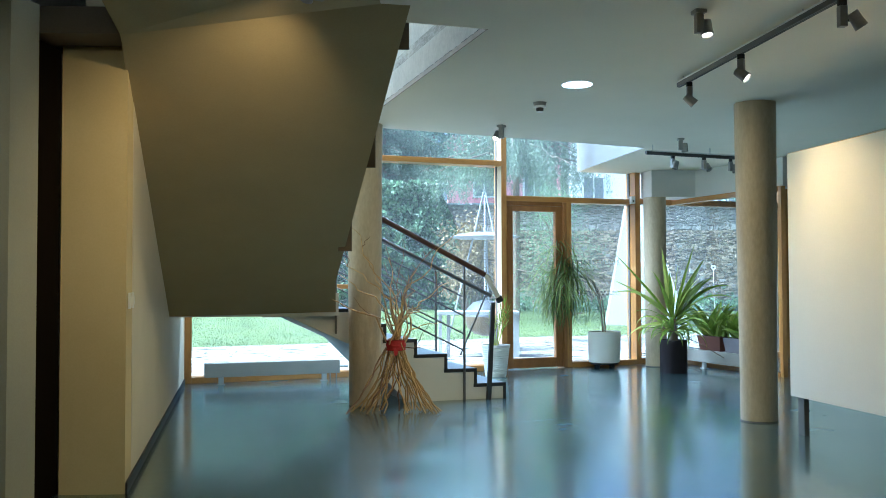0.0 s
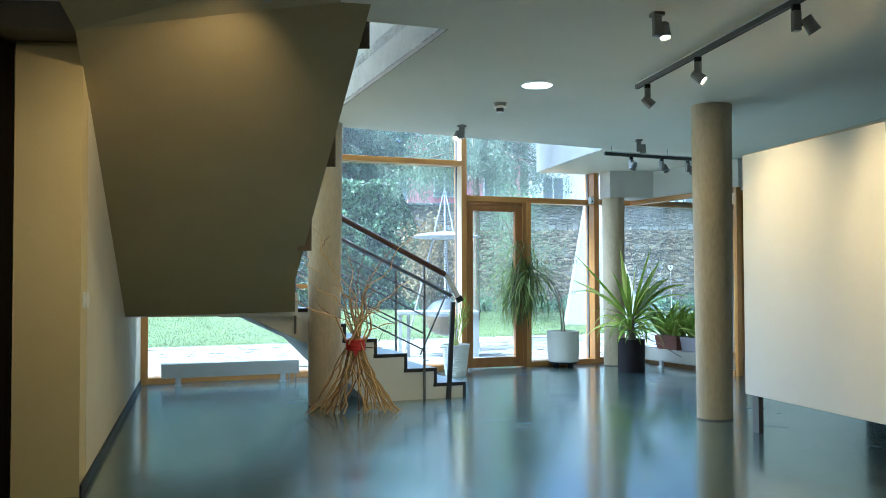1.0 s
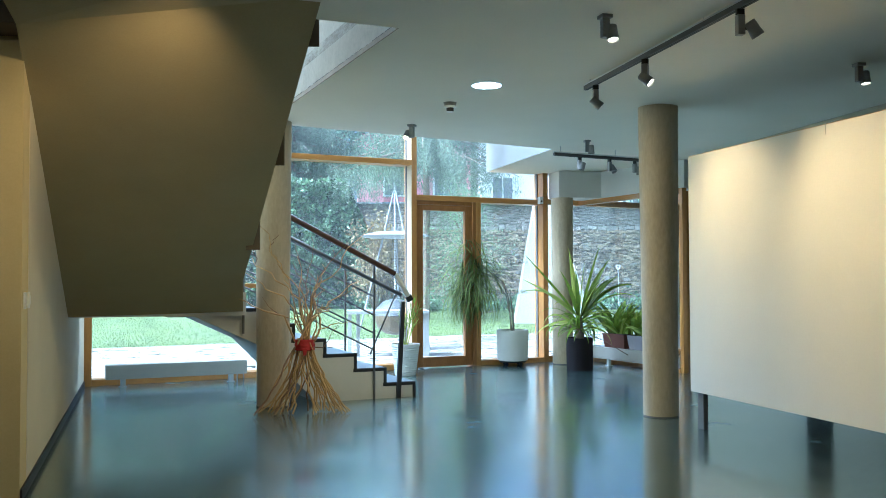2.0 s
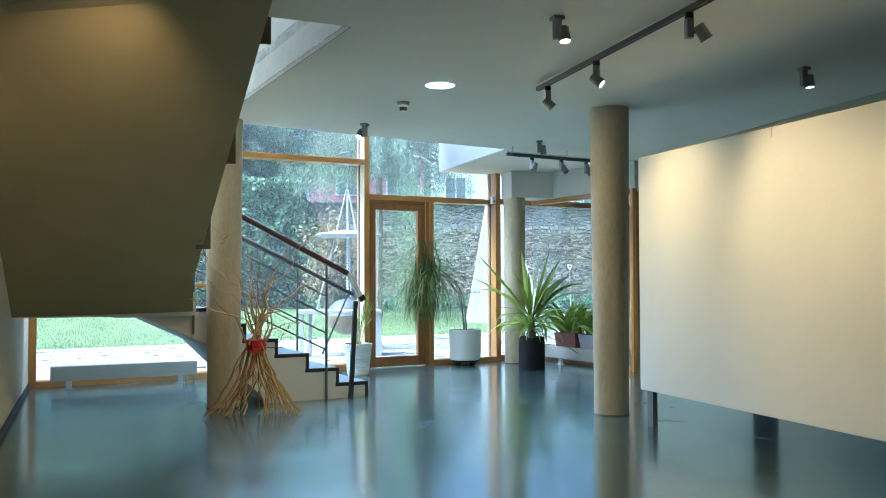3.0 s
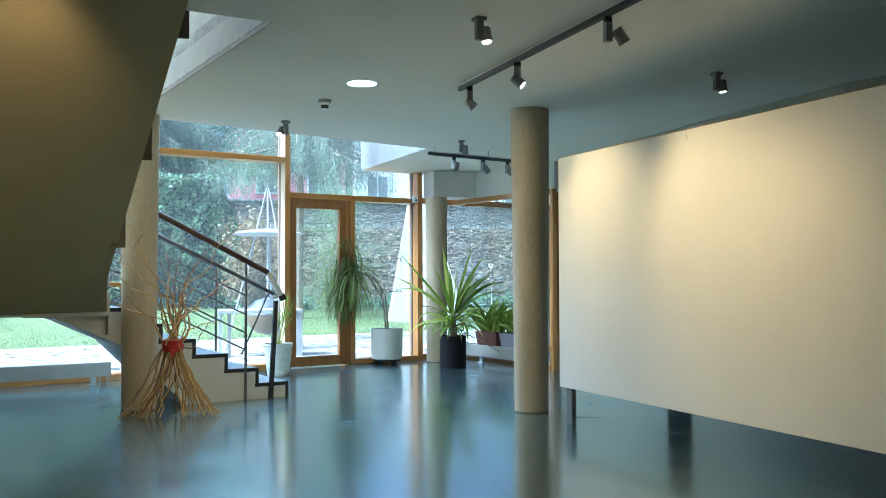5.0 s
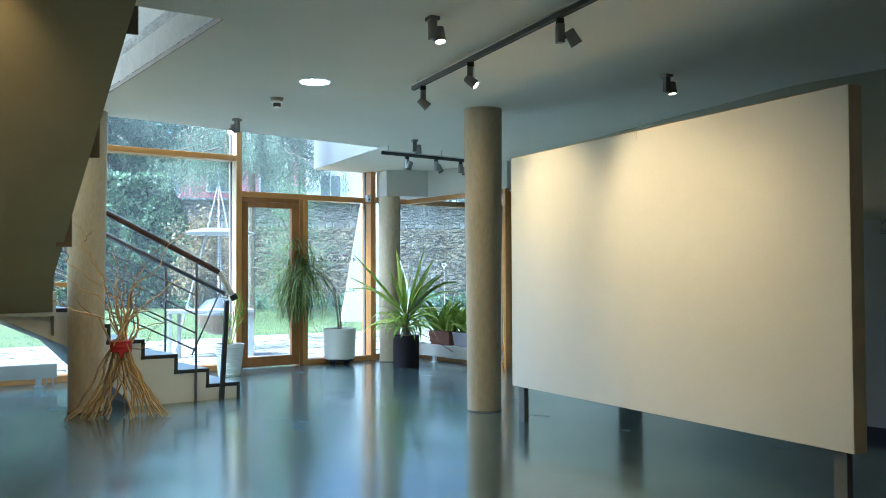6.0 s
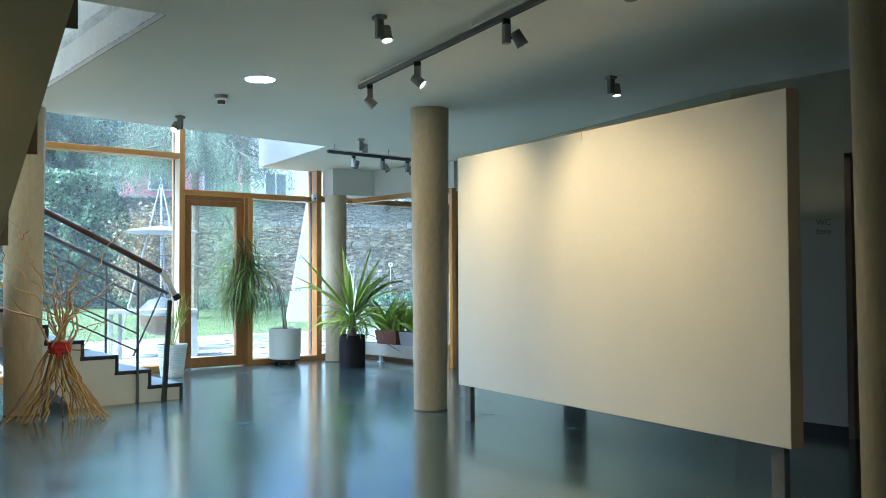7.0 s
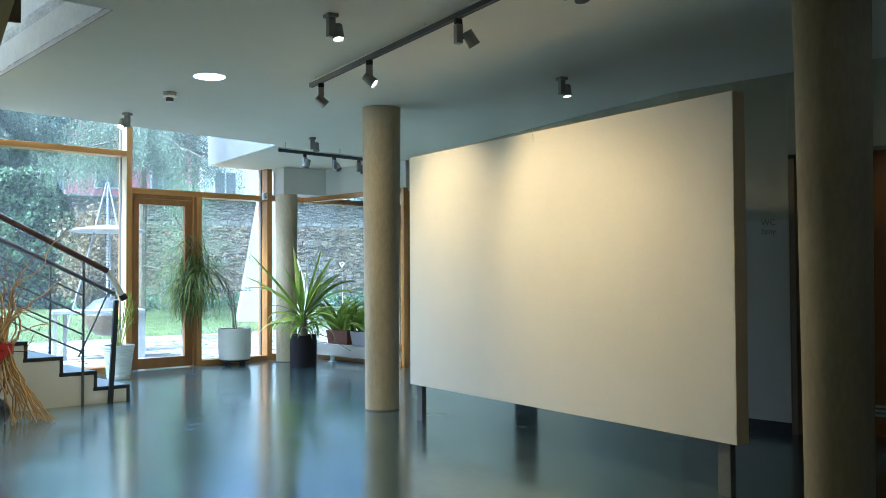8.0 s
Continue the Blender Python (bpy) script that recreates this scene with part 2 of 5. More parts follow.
def loft(a, b):
    """A solid between two polygons with as many corners, given in space."""
    bm = bmesh.new()
    va, vb = [bm.verts.new(p) for p in a], [bm.verts.new(p) for p in b]
    bm.faces.new(va)
    bm.faces.new(list(reversed(vb)))
    n = len(a)
    for k in range(n):
        bm.faces.new((va[k], vb[k], vb[(k + 1) % n], va[(k + 1) % n]))
    bmesh.ops.recalc_face_normals(bm, faces=bm.faces[:])
    return bm


def tube(points, radii, seg=8, bm=None):
    """A round bar along points, with one radius or one for each point."""
    bm = bm or bmesh.new()
    pts = [Vector(p) for p in points]
    if not hasattr(radii, "__len__"):
        radii = [radii] * len(pts)
    rings, side = [], None
    for k, p in enumerate(pts):
        way = (pts[min(k + 1, len(pts) - 1)] - pts[max(k - 1, 0)]).normalized()
        if side is None:
            side = way.cross((0, 0, 1) if abs(way.z) < 0.9 else (1, 0, 0))
        side = (side - way * side.dot(way)).normalized()
        other = way.cross(side)
        rings.append([bm.verts.new(p + radii[k] * (math.cos(2 * math.pi * j / seg) * side + math.sin(2 * math.pi * j / seg) * other)) for j in range(seg)])
    for a, b in zip(rings, rings[1:]):
        for j in range(seg):
            bm.faces.new((a[j], a[(j + 1) % seg], b[(j + 1) % seg], b[j]))
    bm.faces.new(list(reversed(rings[0])))
    bm.faces.new(rings[-1])
    return bm


def moved(bm, m):
    bmesh.ops.transform(bm, matrix=m, verts=bm.verts[:])
    return bm


def joined(*some):
    """Several bmeshes of one part as one."""
    me = bpy.data.meshes.new("joined")
    out = bmesh.new()
    for bm in some:
        bm.to_mesh(me)
        bm.free()
        out.from_mesh(me)
    bpy.data.meshes.remove(me)
    return out


def mesh(name, bm, material, smooth=False):
    me = bpy.data.meshes.new(name)
    bm.to_mesh(me)
    bm.free()
    me.materials.append(material)
    if smooth:
        for p in me.polygons:
            p.use_smooth = True
        me.set_sharp_from_angle(angle=radians(35))
    return me


def part(name, bm, material, parent, label="", smooth=False, m=None):
    ob = new(name, mesh(name, bm, material, smooth))
    ob.parent = parent
    if m is not None:
        ob.matrix_basis = m
    return tagged(ob, label)


def thing(name, label, category, group="", m=None, kind=""):
    ob = new(name)
    ob.empty_display_size = 0.1
    if m is not None:
        ob.matrix_basis = m
    return tagged(ob, label, category, group, kind)


def solo(name, bm, material, label, category, m=None, smooth=False, kind="", group=""):
    ob = new(name, mesh(name, bm, material, smooth))
    if m is not None:
        ob.matrix_basis = m
    return tagged(ob, label, category, group, kind)


# ---- plan ----
TOP = 2.9            # ceiling
UPPER = 5.9          # ceiling of the storey above
FACADE = pose(-3.2, 11.42, 0, 0, 0, 21.5)   # along the glass: x; outwards: y
STAIR = pose(0.65, 10.042, 0, 0, 0, 18.97)   # foot of the first flight: x along it, y away


def on_facade(s, n=0.0):
    p = FACADE @ Vector((s, n, 0))
    return p.x, p.y


# ---- structure ----
ground_floor = solo("floor", prism([(-9, -6), (12, -6), (12, 17), (*on_facade(9.5, 0.25),), (*on_facade(-2, 0.25),), (-9, 9)], -0.2, 0), FLOOR, "polished dark grey concrete floor with cloudy sheen", "floor", kind="structure")
part("saw_joint", prism([(0.62, 8.31), (2.72, 9.25), (2.7185, 9.2535), (0.6185, 8.3135)], 0.0, 0.0012), JOINT, ground_floor, "narrow filled joint")
edge_a0, edge_a1, edge_b = (-0.62, 9.68), (2.483, 11.215), on_facade(5.72, 0.25)
ceiling_plan = [(0.29, 5.824), (-0.56, 8.47), (-1.0, 9.5), edge_a0, edge_a1, edge_b, on_facade(9.5, 0.25), (12, 17), (12, -6), (-9, -6), (-9, 5.0), (-2.02, 5.14), (-0.208, 5.672)]
solo("ceiling", prism(ceiling_plan, TOP, TOP + 0.03), CEILING, "flat white painted ceiling with openings above stair and glass front", "ceiling", kind="structure")
solo("upper_ceiling", prism([(-9, -6), (12, -6), (12, 17), on_facade(9.5, 0.4), on_facade(-4, 0.4), (-9, 9)], UPPER, UPPER + 0.2), CEILING, "white ceiling of the storey above", "ceiling", kind="structure")
LW0, LW1 = Vector((-1.933, 5.6)), Vector((-3.212, 11.387))
wall_dir = (LW1 - LW0).normalized()
wall_out = Vector((-wall_dir.y, wall_dir.x))
lw1 = LW1 + wall_dir * 0.12
solo("wall_west", prism([LW0 + wall_dir * 0.3, lw1, lw1 + wall_out * 0.3, LW0 + wall_dir * 0.3 + wall_out * 0.3], 0, UPPER), IVORY, "ivory plastered wall beside the stair", "wall", kind="structure")
# three unseen walls, made brown to darken and warm the light they bounce
solo("wall_south", prism([(-9, -6.2), (12, -6.2), (12, -6), (-9, -6)], 0, UPPER), DULL_BROWN, "plain unseen wall, brown to dim the bounced light", "wall", kind="structure")
solo("wall_far_west", prism([(-9.2, -6), (-9, -6), (-9, 9.2), (-9.2, 9.2)], 0, UPPER), DULL_BROWN, "plain unseen wall, brown to dim the bounced light", "wall", kind="structure")
solo("wall_far_east", prism([(12, -6), (12.2, -6), (12.2, 17), (12, 17)], 0, UPPER), DULL_BROWN, "plain unseen wall, brown to dim the bounced light", "wall", kind="structure")
solo("wall_northwest", prism([lw1, lw1 + wall_out * 0.2, (-9, 9.2), (-9, 9.0)], 0, UPPER), PLASTER, "plain white wall", "wall", kind="structure")
# added out of view to block daylight from behind the partition
solo("wall_northeast", prism([on_facade(9.5, 0.0), (12, 16.8), (12, 17), on_facade(9.5, 0.25)], 0, UPPER), PLASTER, "plain white unseen wall, added to keep stray daylight out of the hall", "wall", kind="structure")
# right-hand partition wall with the doors of the toilets
WC0, WC1 = Vector((5.046, 6.622)), Vector((5.431, 5.64))
wc_dir = (WC1 - WC0).normalized()
wc_out = Vector((-wc_dir.y, wc_dir.x))
a = Vector((4.53, 11.95))
b = WC0 + wc_dir * 0.99
solo("wall_east", prism([a, WC0, b, b + wc_out * 0.25, WC0 + Vector((0.25, 0.05)), a + Vector((0.25, 0.02))], 0.09, TOP), PASSAGE, "cream-grey plastered partition wall", "wall", kind="structure")


# thin grey band over the wall up to 1.72 m
t0 = WC0 + wc_dir * 0.002
solo("dado", prism([t0, b, b - wc_out * 0.003, t0 - wc_out * 0.003], 0.09, 1.72), GREY_BAND, "matt grey band over the lower partition wall", "wall paint", kind="structure")
solo("wall_over_door", prism([b + wc_dir * 0.001, b + wc_dir * 1.1, b + wc_dir * 1.1 + wc_out * 0.25, b + wc_dir * 0.001 + wc_out * 0.25], 2.24, TOP), PASSAGE, "cream-grey plastered wall over the door", "wall", kind="structure")
solo("door_casing", prism([b + wc_dir * 0.002, b + wc_dir * 0.05, b + wc_dir * 0.05 + wc_out * 0.25, b + wc_dir * 0.002 + wc_out * 0.25], 0.0, 2.2), DULL_BROWN, "brown timber casing at the end of the partition", "trim", kind="structure")

# doors in the partition wall
door = thing("door_3", "dark brown wooden door in the partition wall", "door", kind="structure")
d0 = a.lerp(WC0, 0.5)
dd = (WC0 - a).normalized()
part("leaf", prism([d0, d0 + dd * 0.42, d0 + dd * 0.42 - Vector((0.02, 0)), d0 - Vector((0.02, 0))], 0.092, 2.1), NEARBLACK, door)
c = b + wc_out * 0.4
solo("wall_recess", prism([c - wc_dir * 0.4, c + wc_dir * 3.2, c + wc_dir * 3.2 + wc_out * 0.2, c - wc_dir * 0.4 + wc_out * 0.2], 0, TOP), PLASTER, "plain plastered wall of the recess", "wall", kind="structure")
door = thing("door_4", "brown veneered door with a low vent grille", "door", kind="structure")
q0, q1 = c + wc_dir * 0.32, c + wc_dir * 1.3
leaf = part("leaf", prism([q0, q1, q1 - wc_out * 0.04, q0 - wc_out * 0.04], 0.0, 2.28), DOORWOOD, door)
for k in range(3):
    e0, e1 = q0 + wc_dir * 0.06 - wc_out * 0.042, q0 + wc_dir * 0.5 - wc_out * 0.042
    part("vent_slat", prism([e0, e1, e1 - wc_out * 0.01, e0 - wc_out * 0.01], 0.16 + 0.035 * k, 0.18 + 0.035 * k), STEEL, leaf, "pale vent slat")
part("door_head", prism([q0, q1, q1 - wc_out * 0.06, q0 - wc_out * 0.06], 2.3, 2.36), NEARBLACK, door)

# washroom sign
WC_WALL = Matrix.Translation((5.345, 5.86, 0)) @ Matrix.Rotation(math.atan2(wc_dir.y, wc_dir.x), 4, "Z")
sign = thing("washroom_sign", "black adhesive lettering on the partition wall", "sign", m=WC_WALL)
for words, z, size in (("WC", 1.678, 0.07), ("\u017eeny", 1.607, 0.07)):
    curve = bpy.data.curves.new("lettering", "FONT")
    curve.body, curve.size, curve.extrude, curve.align_x = words, size, 0.0006, "CENTER"
    curve.materials.append(GREYSTEEL)
    text = new("lettering", curve)
    text.parent = sign
    text.matrix_basis = pose(0, -0.0065, z, 90, 0, 0)


# column concrete again, darker and browner: dim lamp light put into the colour
DIM_CONCRETE = surface("dim_warm_concrete", (0.2, 0.155, 0.075), (0.34, 0.275, 0.15), 2.2, 0.7, 40, 0.06, stretch=(1, 1, 0.35), low=0.32, high=0.68)


def column(x, y, top, label, r0=0.162, r1=0.186, seam=-70, shaft=None):
    t = thing("column", label, "column", "round columns", m=pose(x, y, 0))
    part("shaft", lathe([(r0, 0.004), (r0 + 0.001, 0.3), ((r0 + r1) / 2, top * 0.55), (r1, top - 0.001), (r1, top)], 48), shaft or CONCRETE, t, "", True)
    part("base_joint", cyl(r0 + 0.006, r0 + 0.004, 0.0, 0.012, 40), MORTAR, t, "dark uneven joint at the floor")
    for q, w in ((seam, 0.007), (seam + 176, 0.006)):
        c_, s_ = math.cos(radians(q)), math.sin(radians(q))
        # flush with the shaft's outline
        pts = [((r + 0.0002 - w) * c_, (r + 0.0002 - w) * s_, z) for r, z in ((r0, 0.012), (r0 + 0.001, 0.3), ((r0 + r1) / 2, top * 0.55), (r1, top - 0.002))]
        part("formwork_seam", tube(pts, w, 6), SEAM, t, "faint formwork seam")


column(2.872, 8.371, TOP, "round cast concrete column with faint formwork seam")
column(-0.808, 9.466, TOP, "round concrete column beside the stair")
column(3.141, 13.54, 2.49, "slim round concrete column beside the glass front", 0.155, 0.165)
column(3.56, 3.44, TOP, "round concrete column beside the display board, coloured darker for its dim warm light", shaft=DIM_CONCRETE)

# black skirting on both side walls
for nm, p0, p1, out in (("baseboard_west", LW0, LW1, -wall_out), ("baseboard_east", WC0, WC0 + wc_dir * 0.99, wc_out * 0.27)):
    q = out * (0.012 if nm == "baseboard_west" else 1)
    solo(nm, prism([p0, p1, p1 + q, p0 + q], 0.0, 0.07 if nm == "baseboard_west" else 0.088), BLACK, "low black skirting strip", "skirting", kind="structure")
# pier, dark door and lintel beside the passage
solo("pier", prism([(-1.936, 5.598), (-2.33, 5.578), (-2.33, 5.88), (-2.1, 5.9), (-2.002, 5.9)], 0, 2.735), CREAM, "cream plastered pier at the end of the wall", "wall", kind="structure")
solo("lintel", prism([(-1.888, 5.3), (-2.42, 5.28), (-2.42, 5.95), (-2.03, 5.95)], 2.738, TOP - 0.004), LINTEL, "brown painted lintel over the passage", "lintel", kind="structure")
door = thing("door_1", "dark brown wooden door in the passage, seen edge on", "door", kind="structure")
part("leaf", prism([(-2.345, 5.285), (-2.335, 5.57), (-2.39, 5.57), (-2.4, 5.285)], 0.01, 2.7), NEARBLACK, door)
solo("wall_passage", prism([(-2.338, 5.27), (-2.4, 5.05), (-9, 4.4), (-9, 4.6), (-2.41, 5.27)], 0, TOP), PASSAGE, "grey plastered wall beside the passage", "wall", kind="structure")


# ---- glass front ----
def member(name, s0, s1, n0, n1, z0, z1, parent, material=None, label="", bevel=0.004):
    return part(name, box(s0, s1, n0, n1, z0, z1, bevel), material or (WOOD if z1 - z0 > s1 - s0 else WOOD_FLAT), parent, label)


# paler copy of the pine: daylight on the fins' left sides, put into colour
DAYLIT_PINE = surface("daylit_pine", (0.56, 0.45, 0.28), (0.68, 0.57, 0.38), 3.0, 0.4, 24, 0.03, stretch=(6, 6, 0.5))
front = thing("window_1", "tall glazed front in oiled pine with deep fins", "window", m=FACADE, kind="structure")
for s0, s1, d0, d1 in ((-0.02, 0.07, 0, 0.1), (2.42, 2.5, 0, 0.25), (4.34, 4.42, 0, 0.25), (6.57, 6.66, 0, 0.25), (9.4, 9.5, 0, 0.25)):
    member("fin", s0, s1, d0, d1, 0, UPPER, front)
for s0 in (2.42, 4.34):
    member("side_lining", s0 - 0.004, s0 - 0.0005, 0.003, 0.15, 0.085, 4.2, front, DAYLIT_PINE, "pale strip that paints daylight on the fin's side", 0)
for s0, s1, z0, z1, d0 in ((0.07, 2.42, 0, 0.08, 0.0), (2.5, 4.34, 0, 0.08, 0.0), (0.07, 2.42, 1.17, 1.23, 0.05), (0.07, 2.42, 2.9, 2.975, 0.0), (2.5, 4.34, 2.905, 2.98, 0.0),
                           (4.42, 6.57, 2.41, 2.49, 0.02), (5.47, 6.57, 0, 0.075, 0.0), (6.66, 9.4, 2.43, 2.52, 0.1), (6.66, 9.4, 0, 0.08, 0.1)):
    member("rail", s0, s1, d0, 0.24, z0, z1, front)
for s0, s1, z0, z1 in ((0.07, 2.42, 0.08, 1.17), (0.07, 2.42, 1.23, 2.9), (2.5, 4.34, 0.08, 2.905), (0.07, 2.42, 2.975, UPPER), (2.5, 4.34, 2.98, UPPER), (4.42, 6.57, 2.49, UPPER), (5.47, 6.57, 0.075, 2.41),
                       (6.66, 9.4, 0.08, 2.43)):
    pane = member("pane", s0, s1, 0.195, 0.205, z0, z1, front, GLASS, "clear glass pane", 0)
    pane.visible_shadow = False
    for q in (s0, s1 - 0.012):
        member("glazing_bead", q, q + 0.012, 0.15, 0.195, z0, min(z1, 4.0), front, GREYSTEEL, "dark glazing gasket", 0)
member("mullion", 5.335, 5.39, 0.0, 0.2, 0, 2.41, front, DOORWOOD)
member("mullion", 5.39, 5.47, 0.0, 0.2, 0, 2.41, front)
door = thing("door_2", "glazed pine garden door, closed, with a dark head frame", "door", m=FACADE @ pose(4.42, 0, 0), kind="structure")
for nm, s0, s1, z0, z1 in (("head", 0.0, 0.915, 2.355, 2.41), ("jamb", 0.0, 0.03, 0.0, 2.355)):
    member(nm, s0, s1, 0.03, 0.2, z0, z1, door, DOORWOOD)
leaf = member("leaf", 0.03, 0.11, 0.03, 0.1, 0.015, 2.35, door, DOORWOOD)
member("stile", 0.8, 0.915, 0.03, 0.1, 0.015, 2.35, leaf, DOORWOOD)
member("top_rail", 0.11, 0.8, 0.03, 0.1, 2.27, 2.35, leaf, DOORWOOD)
member("bottom_rail", 0.11, 0.8, 0.03, 0.1, 0.015, 0.155, leaf, DOORWOOD)
member("pane", 0.11, 0.8, 0.06, 0.07, 0.155, 2.27, leaf, GLASS, "clear glass pane", 0).visible_shadow = False
# glazed side of the entrance lobby, running from the front towards the hall
p0, p1 = Vector(on_facade(7.35, 0.1)), Vector((4.43, 11.994))
LOBBY = Matrix.Translation((*p0, 0)) @ Matrix.Rotation(math.atan2(p1.y - p0.y, p1.x - p0.x), 4, "Z")
span = (p1 - p0).length
lobby = thing("window_2", "glazed pine screen of the entrance lobby", "window", m=LOBBY, kind="structure")
member("head_rail", 0, span, -0.05, 0.05, 2.43, 2.5, lobby)
member("sill", 0, span, -0.05, 0.05, 0, 0.06, lobby)
member("end_post", span + 0.005, span + 0.06, -0.04, 0.04, 0, 2.5, lobby)
member("pane", 0, span + 0.005, -0.005, 0.005, 0.06, 2.43, lobby, GLASS, "clear glass pane", 0).visible_shadow = False
part("handle", joined(tube([(span - 0.02, -0.06, 1.171), (span - 0.02, -0.1, 1.171)], 0.009, 8), tube([(span - 0.02, -0.1, 1.171), (span - 0.15, -0.1, 1.171)], 0.01, 8)), BLACK, lobby, "black lever handle", True)
solo("lobby_header", prism([(3.09, 13.5), (3.75, 13.55), (*(p1 + Vector((0.06, 0.05))),), (*(p1 + Vector((0.3, 0.1))),), on_facade(7.9, 0.0), on_facade(6.68, 0.0)], 2.5, TOP - 0.004), PLASTER, "white downstand over the lobby screen", "beam", kind="structure")

# ---- stair ----
RISE, GO, WIDE = 0.166, 0.338, 1.35
stair = thing("staircase", "plastered stair with slate treads, black nosings and a second flight rising overhead", "staircase", kind="structure")
steps = [(0.03, 0.0)]
for k in range(7):
    steps += [(0.03 - GO * k, RISE * (k + 1)), (0.03 - GO * (k + 1), RISE * (k + 1))]
steps[-1] = (-2.6, RISE * 7)
outline = [(x, z - 0.03 if z else 0) for x, z in steps] + [(-2.6, 0.918), (-2.33, 0.918), (-1.69, 0.615), (-1.08, 0.0)]
part("lower_flight", loft([STAIR @ Vector((x, 0, z)) for x, z in outline], [STAIR @ Vector((x, WIDE, z)) for x, z in outline]), PLASTER, stair, "cream plastered flight")
for k in range(7):
    x1, x0, z = 0.03 - GO * k, 0.03 - GO * (k + 1) if k < 6 else -2.6, RISE * (k + 1)
    tr = part("tread", box(x0, x1, 0.03, WIDE, z - 0.03, z, 0.003), TREAD, stair, "", m=STAIR)
    part("nosing", joined(box(x0 - 0.035 if k < 6 else x0, x1 + 0.004, -0.006, 0.03, z - 0.036, z + 0.001, 0.002), box(x1 - 0.03, x1 + 0.005, -0.006, 0.03, z - RISE, z - 0.036, 0.002), box(x1, x1 + 0.006, 0.03, WIDE, z - RISE + 0.004, z - 0.004)), BLACK, tr, "black edge trim")
land = [(-1.06, 9.30), (-2.69, 8.98), LW0 + wall_dir * 5.2, (-1.9, 10.95), (-1.4, 10.7)]
part("landing", prism(land, 0.93, 1.16), PLASTER, stair)
E0, EK, E1 = Vector((-1.084, 9.251, 0.971)), Vector((-1.01, 8.616, 1.275)), Vector((-0.175, 5.269, 2.92))
W0, W1 = Vector((-2.69, 8.985, 0.936)), Vector((-1.882, 5.309, 2.732))
up = Vector((0, 0, 0.3))
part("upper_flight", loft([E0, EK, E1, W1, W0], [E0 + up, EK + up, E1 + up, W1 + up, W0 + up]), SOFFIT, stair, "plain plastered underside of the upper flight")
head_a, head_b = [W1, E1, Vector((-0.15, 4.5, 2.925)), Vector((-1.8, 4.5, 2.893))], Vector((0, 0, 0.1))
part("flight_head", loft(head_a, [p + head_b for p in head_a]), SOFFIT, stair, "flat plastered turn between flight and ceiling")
for x, y, z in ((-0.211, 5.8, 2.764), (-0.511, 6.95, 2.148), (-0.795, 8.0, 1.543)):
    part("baluster", box(-0.12, 0.0, -0.012, 0.012, 0, 0.9, 0.002), LINTEL, stair, "flat brown steel plate fixed to the flight", m=pose(x, y, z))

# ---- display board ----
pl0, pl1 = Vector((2.905, 7.695)), Vector((3.558, 4.18))
long = (pl1 - pl0).length
BOARD = Matrix.Translation((*pl0, 0)) @ Matrix.Rotation(math.atan2(pl1.y - pl0.y, pl1.x - pl0.x), 4, "Z")
board = thing("display_board", "large blank white exhibition board on dark steel legs", "display board", m=BOARD)
part("board", box(0, long, 0, 0.105, 0.313, 2.341, 0.003), PANEL, board, "smooth white painted panel")
# both ends browner than the white face
for q0, q1 in ((-0.003, 0.0), (long, long + 0.003)):
    part("side_edge", box(q0, q1, 0.002, 0.103, 0.315, 2.339), BOARD_EDGE, board, "brown side edge")
part("edge_strip", box(0.0, long, 0.012, 0.1, 2.342, 2.347), BOARD_EDGE, board, "thin brown capping")
for q in (0.06, long - 0.16):
    part("leg", box(q, q + 0.09, 0.03, 0.075, 0, 0.313, 0.002), GREYSTEEL, board, "flat dark steel leg")

q = (Vector((3.228, 5.956)) - pl0).length
part("hook", joined(tube([(q, -0.004, 2.355), (q, -0.006, 2.33), (q + 0.004, -0.006, 2.27)], 0.002, 6), tube([(q + 0.02, -0.003, 2.345), (q + 0.16, -0.003, 2.358)], 0.0015, 6)), STEEL, board, "thin leftover picture wire")

# ---- outside ----
bm = bmesh.new()
rows = [-400, -40, -8, 0.26, 4, 7, 10, 13, 16, 19, 30, 60, 400]
high = [-0.06, -0.06, -0.06, -0.06, -0.06, -0.04, 0.08, 0.22, 0.36, 0.42, 0.45, 0.45, 0.45]
cols = [-400, -60, -20, -10, 0, 10, 20, 30, 60, 400]
grid = [[bm.verts.new((x, y, z - (0.25 if y < 0.2 else 0))) for x in cols] for y, z in zip(rows, high)]
for r0, r1 in zip(grid, grid[1:]):
    for k in range(len(cols) - 1):
        bm.faces.new((r0[k], r0[k + 1], r1[k + 1], r1[k]))
solo("ground", bm, GRASS, "lush green lawn rising to a garden wall", "lawn", m=FACADE, kind="structure")
paved = solo("pavement", box(-14, 22, 0.27, 6.9, -0.058, -0.042), JOINT_EARTH, "pale flagstone strip with grassy joints along the glass front", "pavement", m=FACADE, kind="structure")

# ---- stair rails ----
SLOPE = 0.49


def bar(x0, x1, z0, y, r, drop=SLOPE):
    """A straight bar parallel to the lower flight, from x0 (height z0) to x1."""
    return tube([(x0, y, z0), (x1, y, z0 + (x0 - x1) * drop)], r, 10)


near = thing("stair_railing", "steel stair railing with a dark wooden handrail", "railing", "stair railings", m=STAIR)
part("handrail", tube([(-0.216, -0.03, 1.343), (-1.335, -0.03, 1.909), (-2.45, -0.03, 2.46)], 0.03, 14), DARKWOOD, near, "round dark wooden handrail", True)
